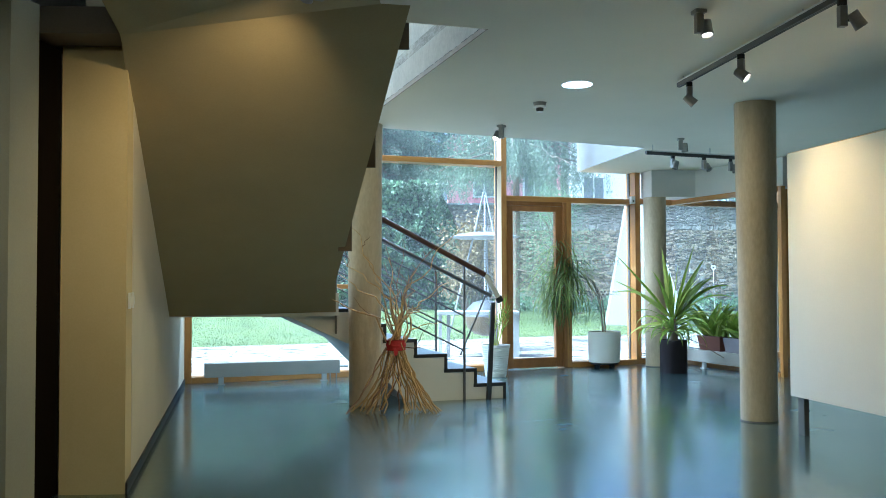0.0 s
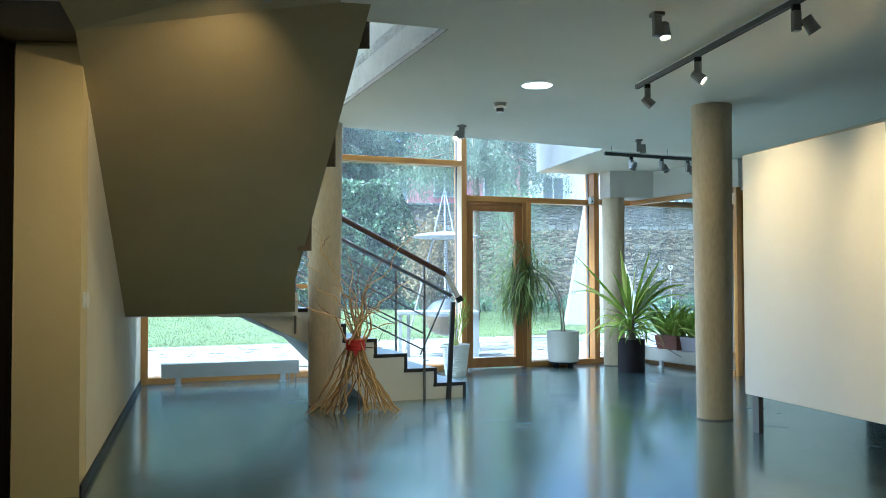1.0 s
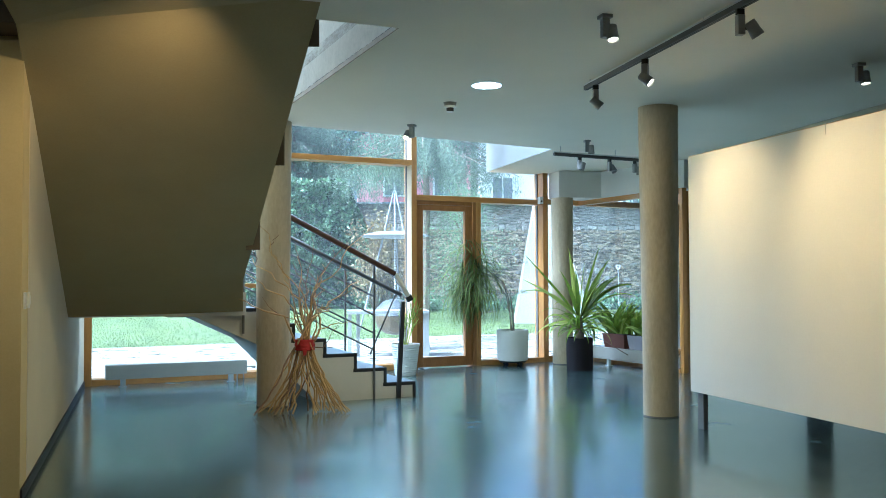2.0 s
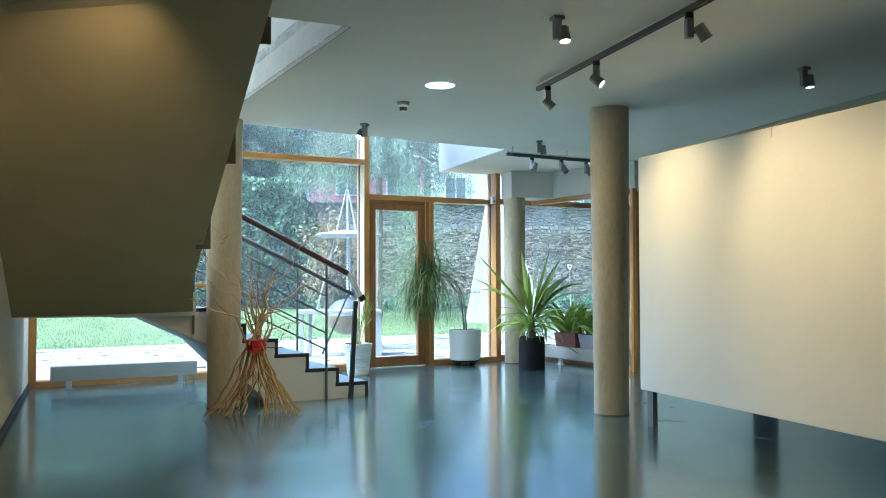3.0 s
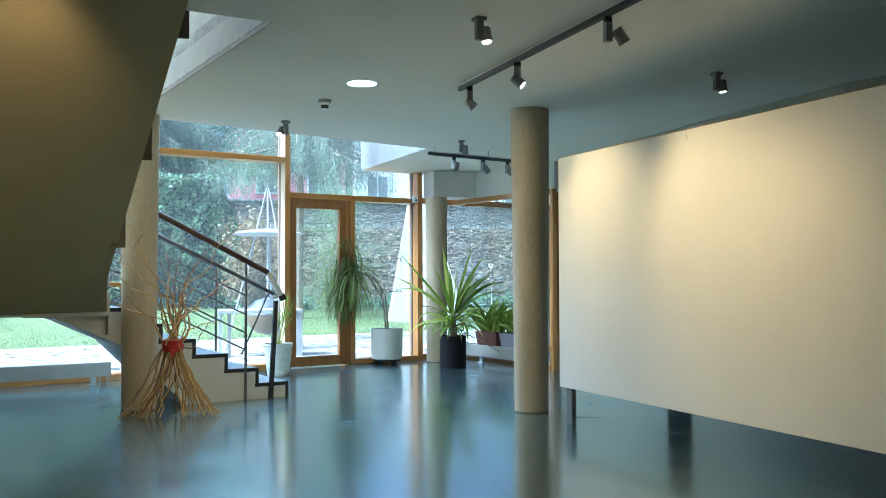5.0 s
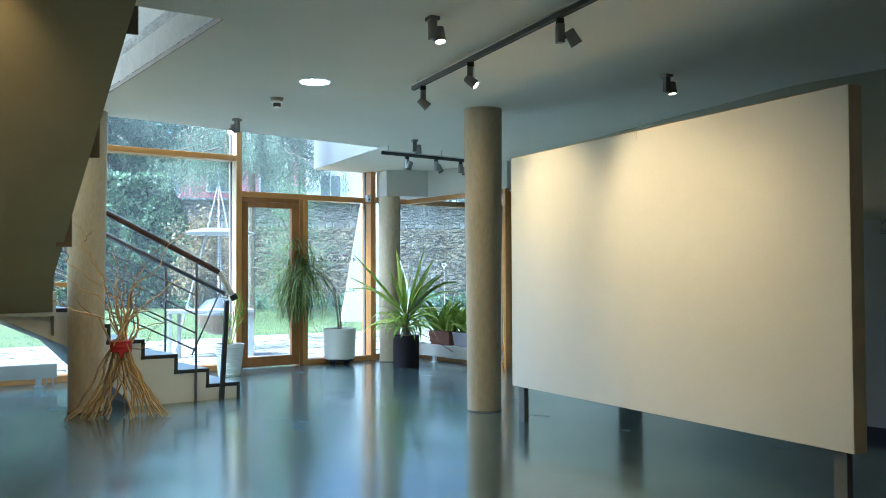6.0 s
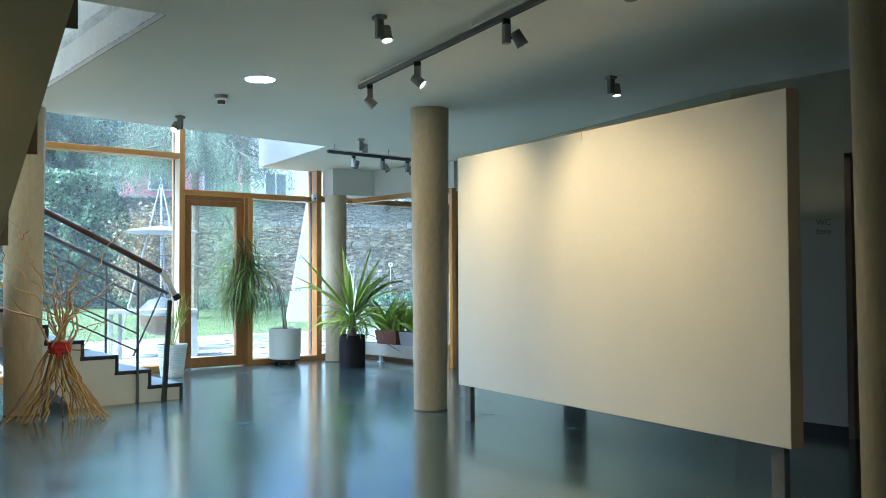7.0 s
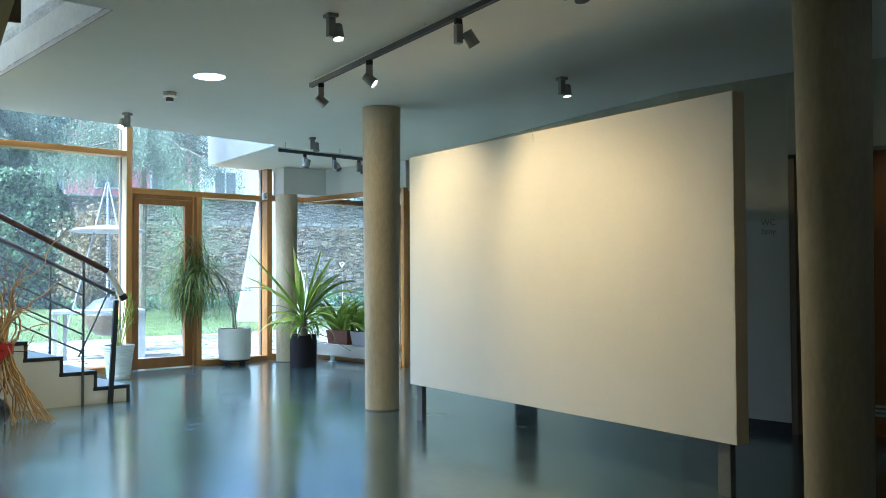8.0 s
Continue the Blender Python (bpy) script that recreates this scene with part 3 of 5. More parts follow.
part("handrail_end", tube([(-0.216, -0.03, 1.343), (-0.2, -0.03, 1.325), (-0.05, -0.03, 1.075)], 0.029, 14), BRIGHTSTEEL, near, "bent bright steel end piece", True)
part("end_cap", tube([(-0.064, -0.03, 1.1), (-0.034, -0.03, 1.05)], 0.038, 14), BLACK, near, "black end cap", True)
part("lower_rail", bar(-0.145, -2.45, 1.112, -0.03, 0.021), RODSTEEL, near, "", True)
for z in (1.098, 0.9, 0.708, 0.53):
    part("rod", bar(-0.46, -2.3, z, -0.03, 0.009), RODSTEEL, near, "", True)
part("post", box(-0.467, -0.447, -0.042, -0.012, 0.0, 1.45, 0.002), RODSTEEL, near, "flat steel post fixed to the side")
part("post", box(-1.87, -1.85, -0.042, -0.012, 0.74, 2.1, 0.002), GREYSTEEL, near, "flat steel post fixed to the side")
part("end_post", loft([(-0.202, -0.045, 0.0), (-0.155, -0.045, 0.0), (-0.155, -0.012, 0.0), (-0.202, -0.012, 0.0)], [(-0.143, -0.045, 1.04), (-0.1, -0.045, 1.04), (-0.1, -0.012, 1.04), (-0.143, -0.012, 1.04)]), DARKSTEEL, near, "dark flat steel end post")
part("stay", tube([(-0.2, -0.03, 1.14), (-0.5, -0.02, 0.48)], 0.009, 10), RODSTEEL, near, "", True)
back = thing("stair_railing", "thin steel railing on the window side of the stair", "railing", "stair railings", m=STAIR)
for z, r in ((1.41, 0.012), (1.25, 0.007), (1.09, 0.007), (0.92, 0.007), (0.75, 0.007)):
    part("rod", bar(-0.336, -2.3, z, 1.3, r), RODSTEEL, back, "", True)
for x, z in ((-0.336, 0.337), (-1.35, 0.84)):
    part("post", box(x - 0.01, x + 0.01, 1.285, 1.315, z, 1.41 - (x + 0.336) * SLOPE, 0.002), RODSTEEL, back)

# raw concrete upstands round the ceiling openings
edge = thing("slab_edge", "rough cast concrete slab edge with a ledge", "slab", kind="structure")
part("lower_band", prism([(0.296, 5.83), (-0.554, 8.472), (-0.42, 8.53), (0.44, 5.87)], TOP + 0.034, TOP + 0.25), CAST, edge, "smoother pale cast band")
# grey cover on the ceiling's edge, its soft shade given as colour
part("arris_strip", prism([(0.288, 5.818), (-0.564, 8.466), (-0.556, 8.47), (0.294, 5.828)], TOP - 0.001, TOP + 0.0335), SEAM, edge, "grey strip that paints the shade along the ceiling edge")
crnd = random.Random(8)
spoil = []
for k in range(60):
    f = crnd.random() ** 0.8
    p = Vector((0.291, 5.822, 0)).lerp(Vector((-0.561, 8.468, 0)), f)
    w_, h_ = crnd.uniform(0.03, 0.16), crnd.uniform(0.002, 0.007)
    chip = bmesh.new()
    bmesh.ops.create_icosphere(chip, subdivisions=1, radius=0.5, matrix=Matrix.LocRotScale((p.x, p.y, TOP + 0.035 + h_ * 0.2), Matrix.Rotation(radians(-72.2), 3, "Z"), (w_, 0.014, h_)))
    spoil.append(chip)
part("chipped_patch", joined(*spoil), BLACK, edge, "dark chips along the arris")
part("stained_band", prism([(0.357, 5.85), (-0.493, 8.492), (-0.42, 8.53), (0.44, 5.87)], TOP + 0.25, TOP + 0.4), RAW, edge, "rough stained band above the ledge")
part("upper_band", prism([(0.36, 5.85), (-0.49, 8.492), (-0.42, 8.53), (0.44, 5.87)], TOP + 0.4, TOP + 1.1), CAST, edge, "pale upper band")
ex, ey = -0.006, 0.006
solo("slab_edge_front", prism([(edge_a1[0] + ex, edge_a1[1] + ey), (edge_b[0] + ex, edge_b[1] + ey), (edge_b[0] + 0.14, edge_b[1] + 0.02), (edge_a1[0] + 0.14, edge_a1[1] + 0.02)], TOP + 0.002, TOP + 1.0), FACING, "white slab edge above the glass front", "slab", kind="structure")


# ---- lamps ----
def spot_lamp(x, y, z, heading, tilt, power, group, label, hang=0.0, blend=0.7, cone=70, side=0.075, lit=True, ahead=0.0):
    """A spotlight under z: mount, gear box and a turnable head beside it. heading: where it shines, in degrees from +x; tilt from straight down."""
    lamp = thing("spotlight", label, "spotlight", group, m=pose(x, y, z, 0, 0, heading) @ Matrix.Scale(0.78, 4))
    if hang:
        part("adapter", box(-0.03, 0.03, -0.016, 0.016, -0.045, 0.0, 0.004), BLACK, lamp, "black track adapter")
        z0 = -0.045
    else:
        part("mount", box(-0.05, 0.05, -0.045, 0.045, -0.03, 0.0, 0.004), LAMPGREY, lamp)
        z0 = -0.03
    part("gear_box", box(-0.028, 0.028, -0.03, 0.03, z0 - (0.15 if side else 0.1), z0, 0.005), LAMPGREY, lamp)
    turn = pose(ahead, side, z0 - (0.1 if side else 0.13), 0, -tilt, 0)
    head = part("head", lathe([(0.036, 0.055), (0.043, 0.05), (0.045, -0.02), (0.05, -0.07), (0.044, -0.07), (0.042, -0.055)][::-1], 24), LAMPGREY, lamp, "", True, turn)
    part("lens", cyl(0.037, 0.037, -0.058, -0.054, 24), GLOW if lit else GREYSTEEL, head, "glowing lens" if lit else "dark lens")
    if side:
        part("pivot", tube([(0, 0.0, z0 - 0.1), (ahead * 0.8, side * 0.6, z0 - 0.1)], 0.014, 10), BLACK, lamp, "", True)
    if lit:
        light = new("light", bpy.data.lights.new("light", "SPOT"))
        light.data.energy, light.data.spot_size, light.data.spot_blend = 0.88 * power, radians(cone), blend
        light.data.color, light.data.shadow_soft_size = (1.0, 0.57, 0.19), 0.05
        light.parent = lamp
        light.matrix_basis = turn @ pose(0, 0, -0.075)
    return lamp


TRACK = surface("dark_grey_anodised_track", (0.05, 0.05, 0.052), (0.08, 0.08, 0.082), 6.0, 0.45, 60, 0.01)


def lamp_track(x0, y0, x1, y1, z, label):
    d = Vector((x1 - x0, y1 - y0))
    m = Matrix.Translation((x0, y0, z)) @ Matrix.Rotation(math.atan2(d.y, d.x), 4, "Z")
    tr = thing("lamp_track", label, "light track", "light tracks", m=m)
    part("profile", box(0, d.length, -0.018, 0.018, 0, 0.035, 0.003), TRACK, tr, "grey metal track profile")
    part("groove", box(0.01, d.length - 0.01, -0.008, 0.008, -0.003, 0.001), BLACK, tr)
    part("mounting_strip", box(0.0, d.length, -0.012, 0.012, 0.0352, 0.05), WHITE, tr, "pale strip on the back of the track")
    for q in (0.1, d.length * 0.38, d.length * 0.66, d.length - 0.1):
        part("hanger", cyl(0.005, 0.005, 0.0495, TOP - z, 8, cx=q), STEEL, tr)


lamp_track(1.9, 7.31, 2.56, 2.3, 2.83, "grey ceiling light track carrying spotlights")
lamp_track(2.43, 10.90, 3.75, 11.44, 2.78, "grey ceiling light track near the lobby screen")
board_spots = "spotlights on the long track"
for x, y, heading, tilt, power, cone in ((1.93, 7.11, -4.6, 47.2, 31, 80), (2.045, 6.22, -35, 49, 50, 88), (2.205, 5.0, 2, 34, 15, 74), (2.35, 3.9, 50, 44, 5, 90)):
    spot_lamp(x, y, 2.83, heading, tilt, power, board_spots, "grey track spotlight turned to the display board", 1, cone=cone, blend=1.0, side=0.0 if y > 6 else -0.03, ahead=0.0 if y > 6 else 0.085)
for x, y, heading, tilt in ((2.79, 11.05, 200, 20), (3.21, 11.2, -60, 35), (3.59, 11.37, -70, 15)):
    spot_lamp(x, y, 2.78, heading, tilt, 8, "spotlights on the short track", "small grey track spotlight near the lobby, unlit", 1, lit=False)
single = "single ceiling spotlights"
spot_lamp(1.535, 5.424, TOP, -80, 14, 16, single, "grey ceiling spotlight, lit", cone=75, side=0.06)
spot_lamp(3.79, 6.5, TOP, -85, 8, 3, single, "grey ceiling spotlight behind the display board, lit", side=0.065, cone=80)
spot_lamp(2.46, 4.2, TOP, 160, 20, 5, single, "grey ceiling spotlight, lit", side=0.065)
spot_lamp(0.615, 9.506, TOP, 235, 38, 7, single, "grey ceiling spotlight with its bright lens turned to the hall", side=-0.07)
spot_lamp(2.73, 10.45, TOP, -90, 6, 8, single, "grey ceiling spotlight near the short track, unlit", side=0.06, lit=False)
spot_lamp(-0.64, 4.747, TOP, 122, 57, 27, single, "grey ceiling spotlight turned to the stair", cone=96, blend=0.85)



def downlight(x, y, power):
    d = thing("downlight", "round white recessed downlight, lit", "downlight", "downlights", m=pose(x, y, TOP))
    part("rim", lathe([(0.118, -0.006), (0.128, -0.006), (0.13, 0.0), (0.118, 0.0)], 48), WHITE, d, "", True)
    part("diffuser", cyl(0.118, 0.118, -0.009, -0.0065, 48), DISC, d, "glowing diffuser")
    light = new("light", bpy.data.lights.new("light", "AREA"))
    light.data.shape, light.data.size, light.data.energy, light.data.color = "DISK", 0.22, power, (1.0, 0.66, 0.26)
    light.parent = d
    light.matrix_basis = pose(0, 0, -0.012)


downlight(1.11, 7.494, 11)
# unseen copies, added as fill light for the near half of the hall
for x, y, power in ((-1.5, 3.6, 5.5), (1.3, 2.2, 0.4), (4.3, 2.0, 0.15)):
    downlight(x, y, power)
alarm = thing("smoke_detector", "small white smoke detector on the ceiling", "smoke detector", m=pose(0.887, 8.287, TOP))
part("base", cyl(0.05, 0.062, -0.03, 0.0, 32), LAMPGREY, alarm, "brownish grey mounting base", True)
part("collar", lathe([(0.046, -0.05), (0.058, -0.045), (0.058, -0.034), (0.046, -0.03)], 32), WHITE, alarm, "", True)
part("sensor", lathe([(0.02, -0.083), (0.032, -0.08), (0.034, -0.05), (0.03, -0.045)], 24), BLACK, alarm, "black sensor head", True)
part("cap", cyl(0.033, 0.033, -0.087, -0.083, 24), WHITE, alarm, "white end cap", True)


# ---- convectors ----
HEATER = surface("off_white_heater_enamel", (0.4, 0.385, 0.345), (0.48, 0.465, 0.42), 3.0, 0.4, 60, 0.01)


def convector(m, length, legs, label, valve=True):
    cv = thing("convector", label, "radiator", "floor convectors", m=m)
    part("case", box(0, length, 0, 0.17, 0.1, 0.27, 0.006), HEATER, cv, "white sheet-metal case")
    n = int(length / 0.02)
    part("grille", joined(*[box(0.03 + k * (length - 0.06) / n, 0.038 + k * (length - 0.06) / n, 0.02, 0.15, 0.268, 0.274) for k in range(n)]), WHITE, cv, "row of thin outlet fins")
    for q in legs:
        part("leg", box(q - 0.03, q + 0.03, 0.06, 0.1, 0.0, 0.1, 0.003), WHITE, cv)
        part("foot", box(q - 0.045, q + 0.045, 0.04, 0.12, 0.0, 0.008), WHITE, cv)
    if valve:
        part("valve", tube([(length, 0.08, 0.18), (length + 0.05, 0.08, 0.18), (length + 0.12, 0.08, 0.18)], [0.012, 0.012, 0.024], 14), WHITE, cv, "thermostat knob", True)
        for q in (length - 0.11, length - 0.03):
            part("pipe", tube([(q, 0.08, 0.1), (q, 0.08, 0.0)], 0.009, 8), STEEL, cv, "", True)


convector(pose(-2.905, 11.2, 0, 0, 0, 19.5), 1.68, (0.2, 1.49), "long low white floor convector before the window")
convector(LOBBY @ pose(0.28, -0.3, 0), 1.95, (0.72, 1.6), "low white floor convector along the lobby screen", False)


# ---- plants and loose things ----
LEAF = surface("yucca_leaf", (0.075, 0.13, 0.012), (0.34, 0.44, 0.05), 3.0, 0.4, 40, 0.03, stretch=(1, 1, 0.3), vary=0.35, thin=0.45)
LEAF_LIGHT = surface("yellow_green_leaf", (0.34, 0.4, 0.06), (0.55, 0.6, 0.14), 3.0, 0.4, 40, 0.03, vary=0.25, thin=0.45)
PALM = surface("drooping_palm_leaf", (0.06, 0.085, 0.02), (0.24, 0.29, 0.065), 5.0, 0.5, 40, 0.03, vary=0.5, thin=0.45)
PALE_BARK = surface("pale_grey_stem", (0.26, 0.23, 0.18), (0.46, 0.42, 0.35), 9.0, 0.8, 40, 0.2)
BARK = surface("grey_bark", (0.12, 0.09, 0.065), (0.28, 0.22, 0.16), 8.0, 0.85, 40, 0.3)
TWIG = surface("peeled_willow", (0.4, 0.25, 0.09), (0.64, 0.45, 0.19), 12.0, 0.65, 60, 0.15, vary=0.3)
TWIG_TIP = surface("dark_willow_bark", (0.13, 0.08, 0.045), (0.32, 0.2, 0.11), 12.0, 0.7, 60, 0.15, vary=0.3)
RED = surface("red_crepe_ribbon", (0.28, 0.008, 0.006), (0.45, 0.02, 0.015), 14.0, 0.75, 70, 0.2)
POT_WHITE = surface("white_glazed_pot", (0.68, 0.68, 0.65), (0.78, 0.78, 0.75), 2.0, 0.35, 60, 0.02)
POT_DARK = surface("dark_plum_pot", (0.009, 0.006, 0.008), (0.018, 0.013, 0.016), 3.0, 0.6, 60, 0.03, ior=1.3)
POT_LILAC = surface("lilac_grey_trough", (0.3, 0.28, 0.33), (0.4, 0.38, 0.43), 3.0, 0.5, 60, 0.03)
POT_BROWN = surface("brown_plastic_trough", (0.09, 0.035, 0.022), (0.15, 0.06, 0.04), 3.0, 0.5, 60, 0.03)
SOIL = surface("potting_soil", (0.02, 0.014, 0.01), (0.06, 0.045, 0.03), 20.0, 0.95, 60, 0.5)
rnd = random.Random(4)


def blade(length, width, rise, droop, fold=0.25, n=9, bm=None, yaw=0.0, origin=(0, 0, 0), twist=0.0, roll=0.0):
    """A long folded leaf that leaves the origin at an angle rise (degrees) and bends down by droop degrees towards its tip."""
    bm = bm or bmesh.new()
    at, ang, rows_ = Vector(origin), radians(rise), []
    out = Vector((math.cos(yaw), math.sin(yaw), 0))
    side = Vector((-math.sin(yaw), math.cos(yaw), 0))
    for k in range(n):
        f = k / (n - 1)
        w = width * (0.35 + 0.65 * min(1, f / 0.25)) * (1 - max(0, (f - 0.35) / 0.65) ** 1.6) * 0.5 + 0.0006
        up_ = Vector((-math.sin(ang) * out.x, -math.sin(ang) * out.y, math.cos(ang)))
        s_ = (side * math.cos(roll) + up_ * (math.sin(roll) + twist * f)).normalized()
        up_ = (up_ * math.cos(roll) - side * math.sin(roll)).normalized()
        rows_.append([bm.verts.new(at + s_ * w + up_ * w * fold), bm.verts.new(at), bm.verts.new(at - s_ * w + up_ * w * fold)])
        at = at + (out * math.cos(ang) + Vector((0, 0, math.sin(ang)))) * (length / (n - 1))
        ang -= radians(droop) * (f ** 0.8) * 2 / (n - 1)
    for a_, b_ in zip(rows_, rows_[1:]):
        for j in (0, 1):
            bm.faces.new((a_[j], a_[j + 1], b_[j + 1], b_[j]))
    return bm


def yucca(x, y):
    """Palm-like plant with a short stem and long arching blades in a dark cylinder pot."""
    t = thing("potted_yucca", "tall green yucca with arching blades in a dark plum cylinder pot", "potted plant", "potted plants", m=pose(x, y, 0))
    part("pot", lathe([(0.178, 0.0), (0.183, 0.01), (0.185, 0.44), (0.181, 0.452), (0.17, 0.452), (0.166, 0.40)], 40), POT_DARK, t, "dark plum cylinder pot", True)
    part("soil", cyl(0.167, 0.167, 0.36, 0.41, 28), SOIL, t, "dark potting soil")
    part("stem", tube([(0, 0, 0.38), (0.01, 0, 0.5), (-0.01, 0.01, 0.62), (0.0, 0.0, 0.74)], [0.07, 0.055, 0.06, 0.04], 12), BARK, t, "short brown stem with leaf scars", True)
    # yaw, rise, droop, length, width of the long upright blades
    upper = [(182, 50, 4, 1.2, 0.085), (178, 39, 22, 1.02, 0.07), (200, 82, 4, 0.98, 0.08), (350, 76, 5, 1.06, 0.085), (5, 66, 14, 0.92, 0.08), (10, 52, 30, 0.85, 0.075), (280, 80, 10, 0.8, 0.07), (20, 56, 44, 0.8, 0.06), (200, 72, 24, 0.72, 0.065),
             (120, 66, 30, 0.8, 0.06), (250, 66, 40, 0.8, 0.06), (310, 62, 44, 0.8, 0.06), (8, 46, 70, 1.0, 0.05), (188, 42, 80, 1.0, 0.05), (340, 40, 90, 0.95, 0.05)]
    for yw, rs, dr, ln, wd in upper:
        part("leaf", blade(ln, wd * 1.1, rs, dr, yaw=radians(yw), origin=(0.02 * math.cos(radians(yw)), 0.02 * math.sin(radians(yw)), 0.74), roll=radians(rnd.choice((-1, 1)) * rnd.uniform(20, 65))), LEAF_LIGHT if rnd.random() < 0.3 else LEAF, t)
    for k in range(34):
        yw, rs = k * 137.5 + rnd.uniform(-14, 14), rnd.uniform(-8, 55)
        light = rnd.random() < 0.45
        part("leaf", blade(rnd.uniform(0.42, 0.74), rnd.uniform(0.034, 0.055), rs, rnd.uniform(70, 150), yaw=radians(yw), origin=(0.03 * math.cos(radians(yw)), 0.03 * math.sin(radians(yw)), rnd.uniform(0.52, 0.7)), twist=rnd.uniform(-0.3, 0.3), roll=rnd.uniform(-0.8, 0.8)), LEAF_LIGHT if light else LEAF, t, "yellow-green arching leaf" if light else "")
    for k in range(9):
        yw = k * 40 + rnd.uniform(-10, 10)
        part("leaf", blade(rnd.uniform(0.3, 0.45), 0.04, rnd.uniform(-20, 10), 70, yaw=radians(yw), origin=(0.04 * math.cos(radians(yw)), 0.04 * math.sin(radians(yw)), 0.56)), LEAF, t)
    part("dry_leaf", tube([(0.1, -0.08, 0.5), (0.3, -0.16, 0.42), (0.62, -0.24, 0.22)], 0.006, 6), BARK, t, "dry hanging stalk")


yucca(3.16, 12.6)


def ponytail_palm(x, y):
    """Slim stems arching over to one side, with a hanging mane of thin leaves, in a round white pot on castors."""
    t = thing("potted_palm", "leaning ponytail palm with hanging leaves in a white round pot", "potted plant", "potted plants", m=pose(x, y, 0))
    part("pot", lathe([(0.20, 0.075), (0.222, 0.085), (0.232, 0.2), (0.236, 0.45), (0.236, 0.515), (0.228, 0.525), (0.215, 0.52), (0.21, 0.47)], 44), POT_WHITE, t, "white round planter", True)
    part("soil", cyl(0.21, 0.21, 0.43, 0.485, 30), SOIL, t, "dark potting soil")
    cart = part("trolley", cyl(0.2, 0.2, 0.05, 0.074, 32), BLACK, t, "black plant trolley")
    for k in range(4):
        q = radians(45 + 90 * k)
        part("castor", tube([(0.15 * math.cos(q), 0.15 * math.sin(q) - 0.012, 0.026), (0.15 * math.cos(q), 0.15 * math.sin(q) + 0.012, 0.026)], 0.025, 14), BLACK, cart)
    stems = [[(0.0, 0, 0.47), (-0.03, 0, 0.7), (-0.06, -0.02, 1.0), (-0.16, -0.03, 1.22), (-0.34, -0.04, 1.33), (-0.52, -0.02, 1.36), (-0.6, 0.0, 1.46), (-0.62, 0.0, 1.62)],
             [(0.03, 0.03, 0.47), (0.01, 0.03, 0.74), (-0.02, 0.0, 1.0), (-0.14, 0.02, 1.24), (-0.3, 0.05, 1.36), (-0.5, 0.03, 1.5), (-0.6, 0.0, 1.7), (-0.64, 0.0, 1.86)],
             [(-0.02, -0.03, 0.47), (-0.04, -0.05, 0.74), (-0.1, -0.06, 1.02), (-0.24, -0.08, 1.24), (-0.42, -0.1, 1.3), (-0.6, -0.1, 1.2), (-0.7, -0.08, 1.04), (-0.72, -0.08, 0.95)]]
    for st in stems:
        part("stem", tube(st, [0.013, 0.011, 0.009, 0.009, 0.008, 0.007, 0.006, 0.004], 8), PALE_BARK, t, "slim bare pale stem", True)
    rr = random.Random(11)
    # tufts at the stems' ends: leaves rise, arch over and hang
    for centre, count, wide, lo, hi in (((-0.62, 0.0, 1.8), 40, 0.05, 0.4, 0.65), ((-0.6, 0.0, 1.56), 130, 0.08, 0.45, 0.85), ((-0.6, -0.02, 1.36), 210, 0.11, 0.5, 0.95), ((-0.66, -0.06, 1.08), 130, 0.11, 0.4, 0.7)):
        bm = bmesh.new()
        for k in range(count):
            o = (centre[0] + rr.gauss(0, wide), centre[1] + rr.gauss(0, wide), centre[2] + rr.gauss(0, 0.06))
            blade(rr.uniform(lo, hi), rr.uniform(0.011, 0.019), rr.uniform(-88, 25), rr.uniform(60, 110), 0.2, 9, bm, rr.uniform(0, 6.283), o, rr.uniform(-0.5, 0.5))
        part("mane", bm, PALM, t, "hanging thin grey-green leaves")


ponytail_palm(2.35, 13.4)


def small_pot_plant(x, y):
    t = thing("potted_shrub", "sparse young shrub in a white ribbed pot beside the stair", "potted plant", "potted plants", m=pose(x, y, 0))
    prof = [(0.135, 0.0), (0.14, 0.01)]
    for k in range(12):
        z = 0.02 + k * 0.03
        r = 0.142 + k * 0.0035
        prof += [(r, z), (r + 0.004, z + 0.012), (r, z + 0.024)]
    prof += [(0.192, 0.39), (0.192, 0.42), (0.18, 0.42), (0.175, 0.38)]
    part("pot", lathe(prof, 40), POT_WHITE, t, "white ribbed pot", True)
    part("soil", cyl(0.17, 0.17, 0.34, 0.39, 24), SOIL, t, "dark potting soil")
    rr = random.Random(3)
    for k in range(7):
        q, lean = rr.uniform(0, 6.28), rr.uniform(0.1, 0.32)
        top = Vector((lean * math.cos(q) + 0.08, lean * math.sin(q), rr.uniform(0.7, 1.02)))
        a_ = Vector((0.02 * math.cos(q), 0.02 * math.sin(q), 0.37))
        part("stem", tube([a_, a_.lerp(top, 0.5) + Vector((0, 0, 0.06)), top], [0.007, 0.005, 0.003], 6), LEAF_LIGHT, t, "thin green stem", True)
        bm = bmesh.new()
        for j in range(16):
            f = rr.uniform(0.4, 1.0)
            blade(rr.uniform(0.09, 0.18), 0.012, rr.uniform(20, 70), 30, 0.2, 4, bm, rr.uniform(0, 6.28), a_.lerp(top, f) + Vector((0, 0, 0.06 * f)))
        part("leaves", bm, LEAF, t, "narrow green leaves")


small_pot_plant(0.7, 12.25)


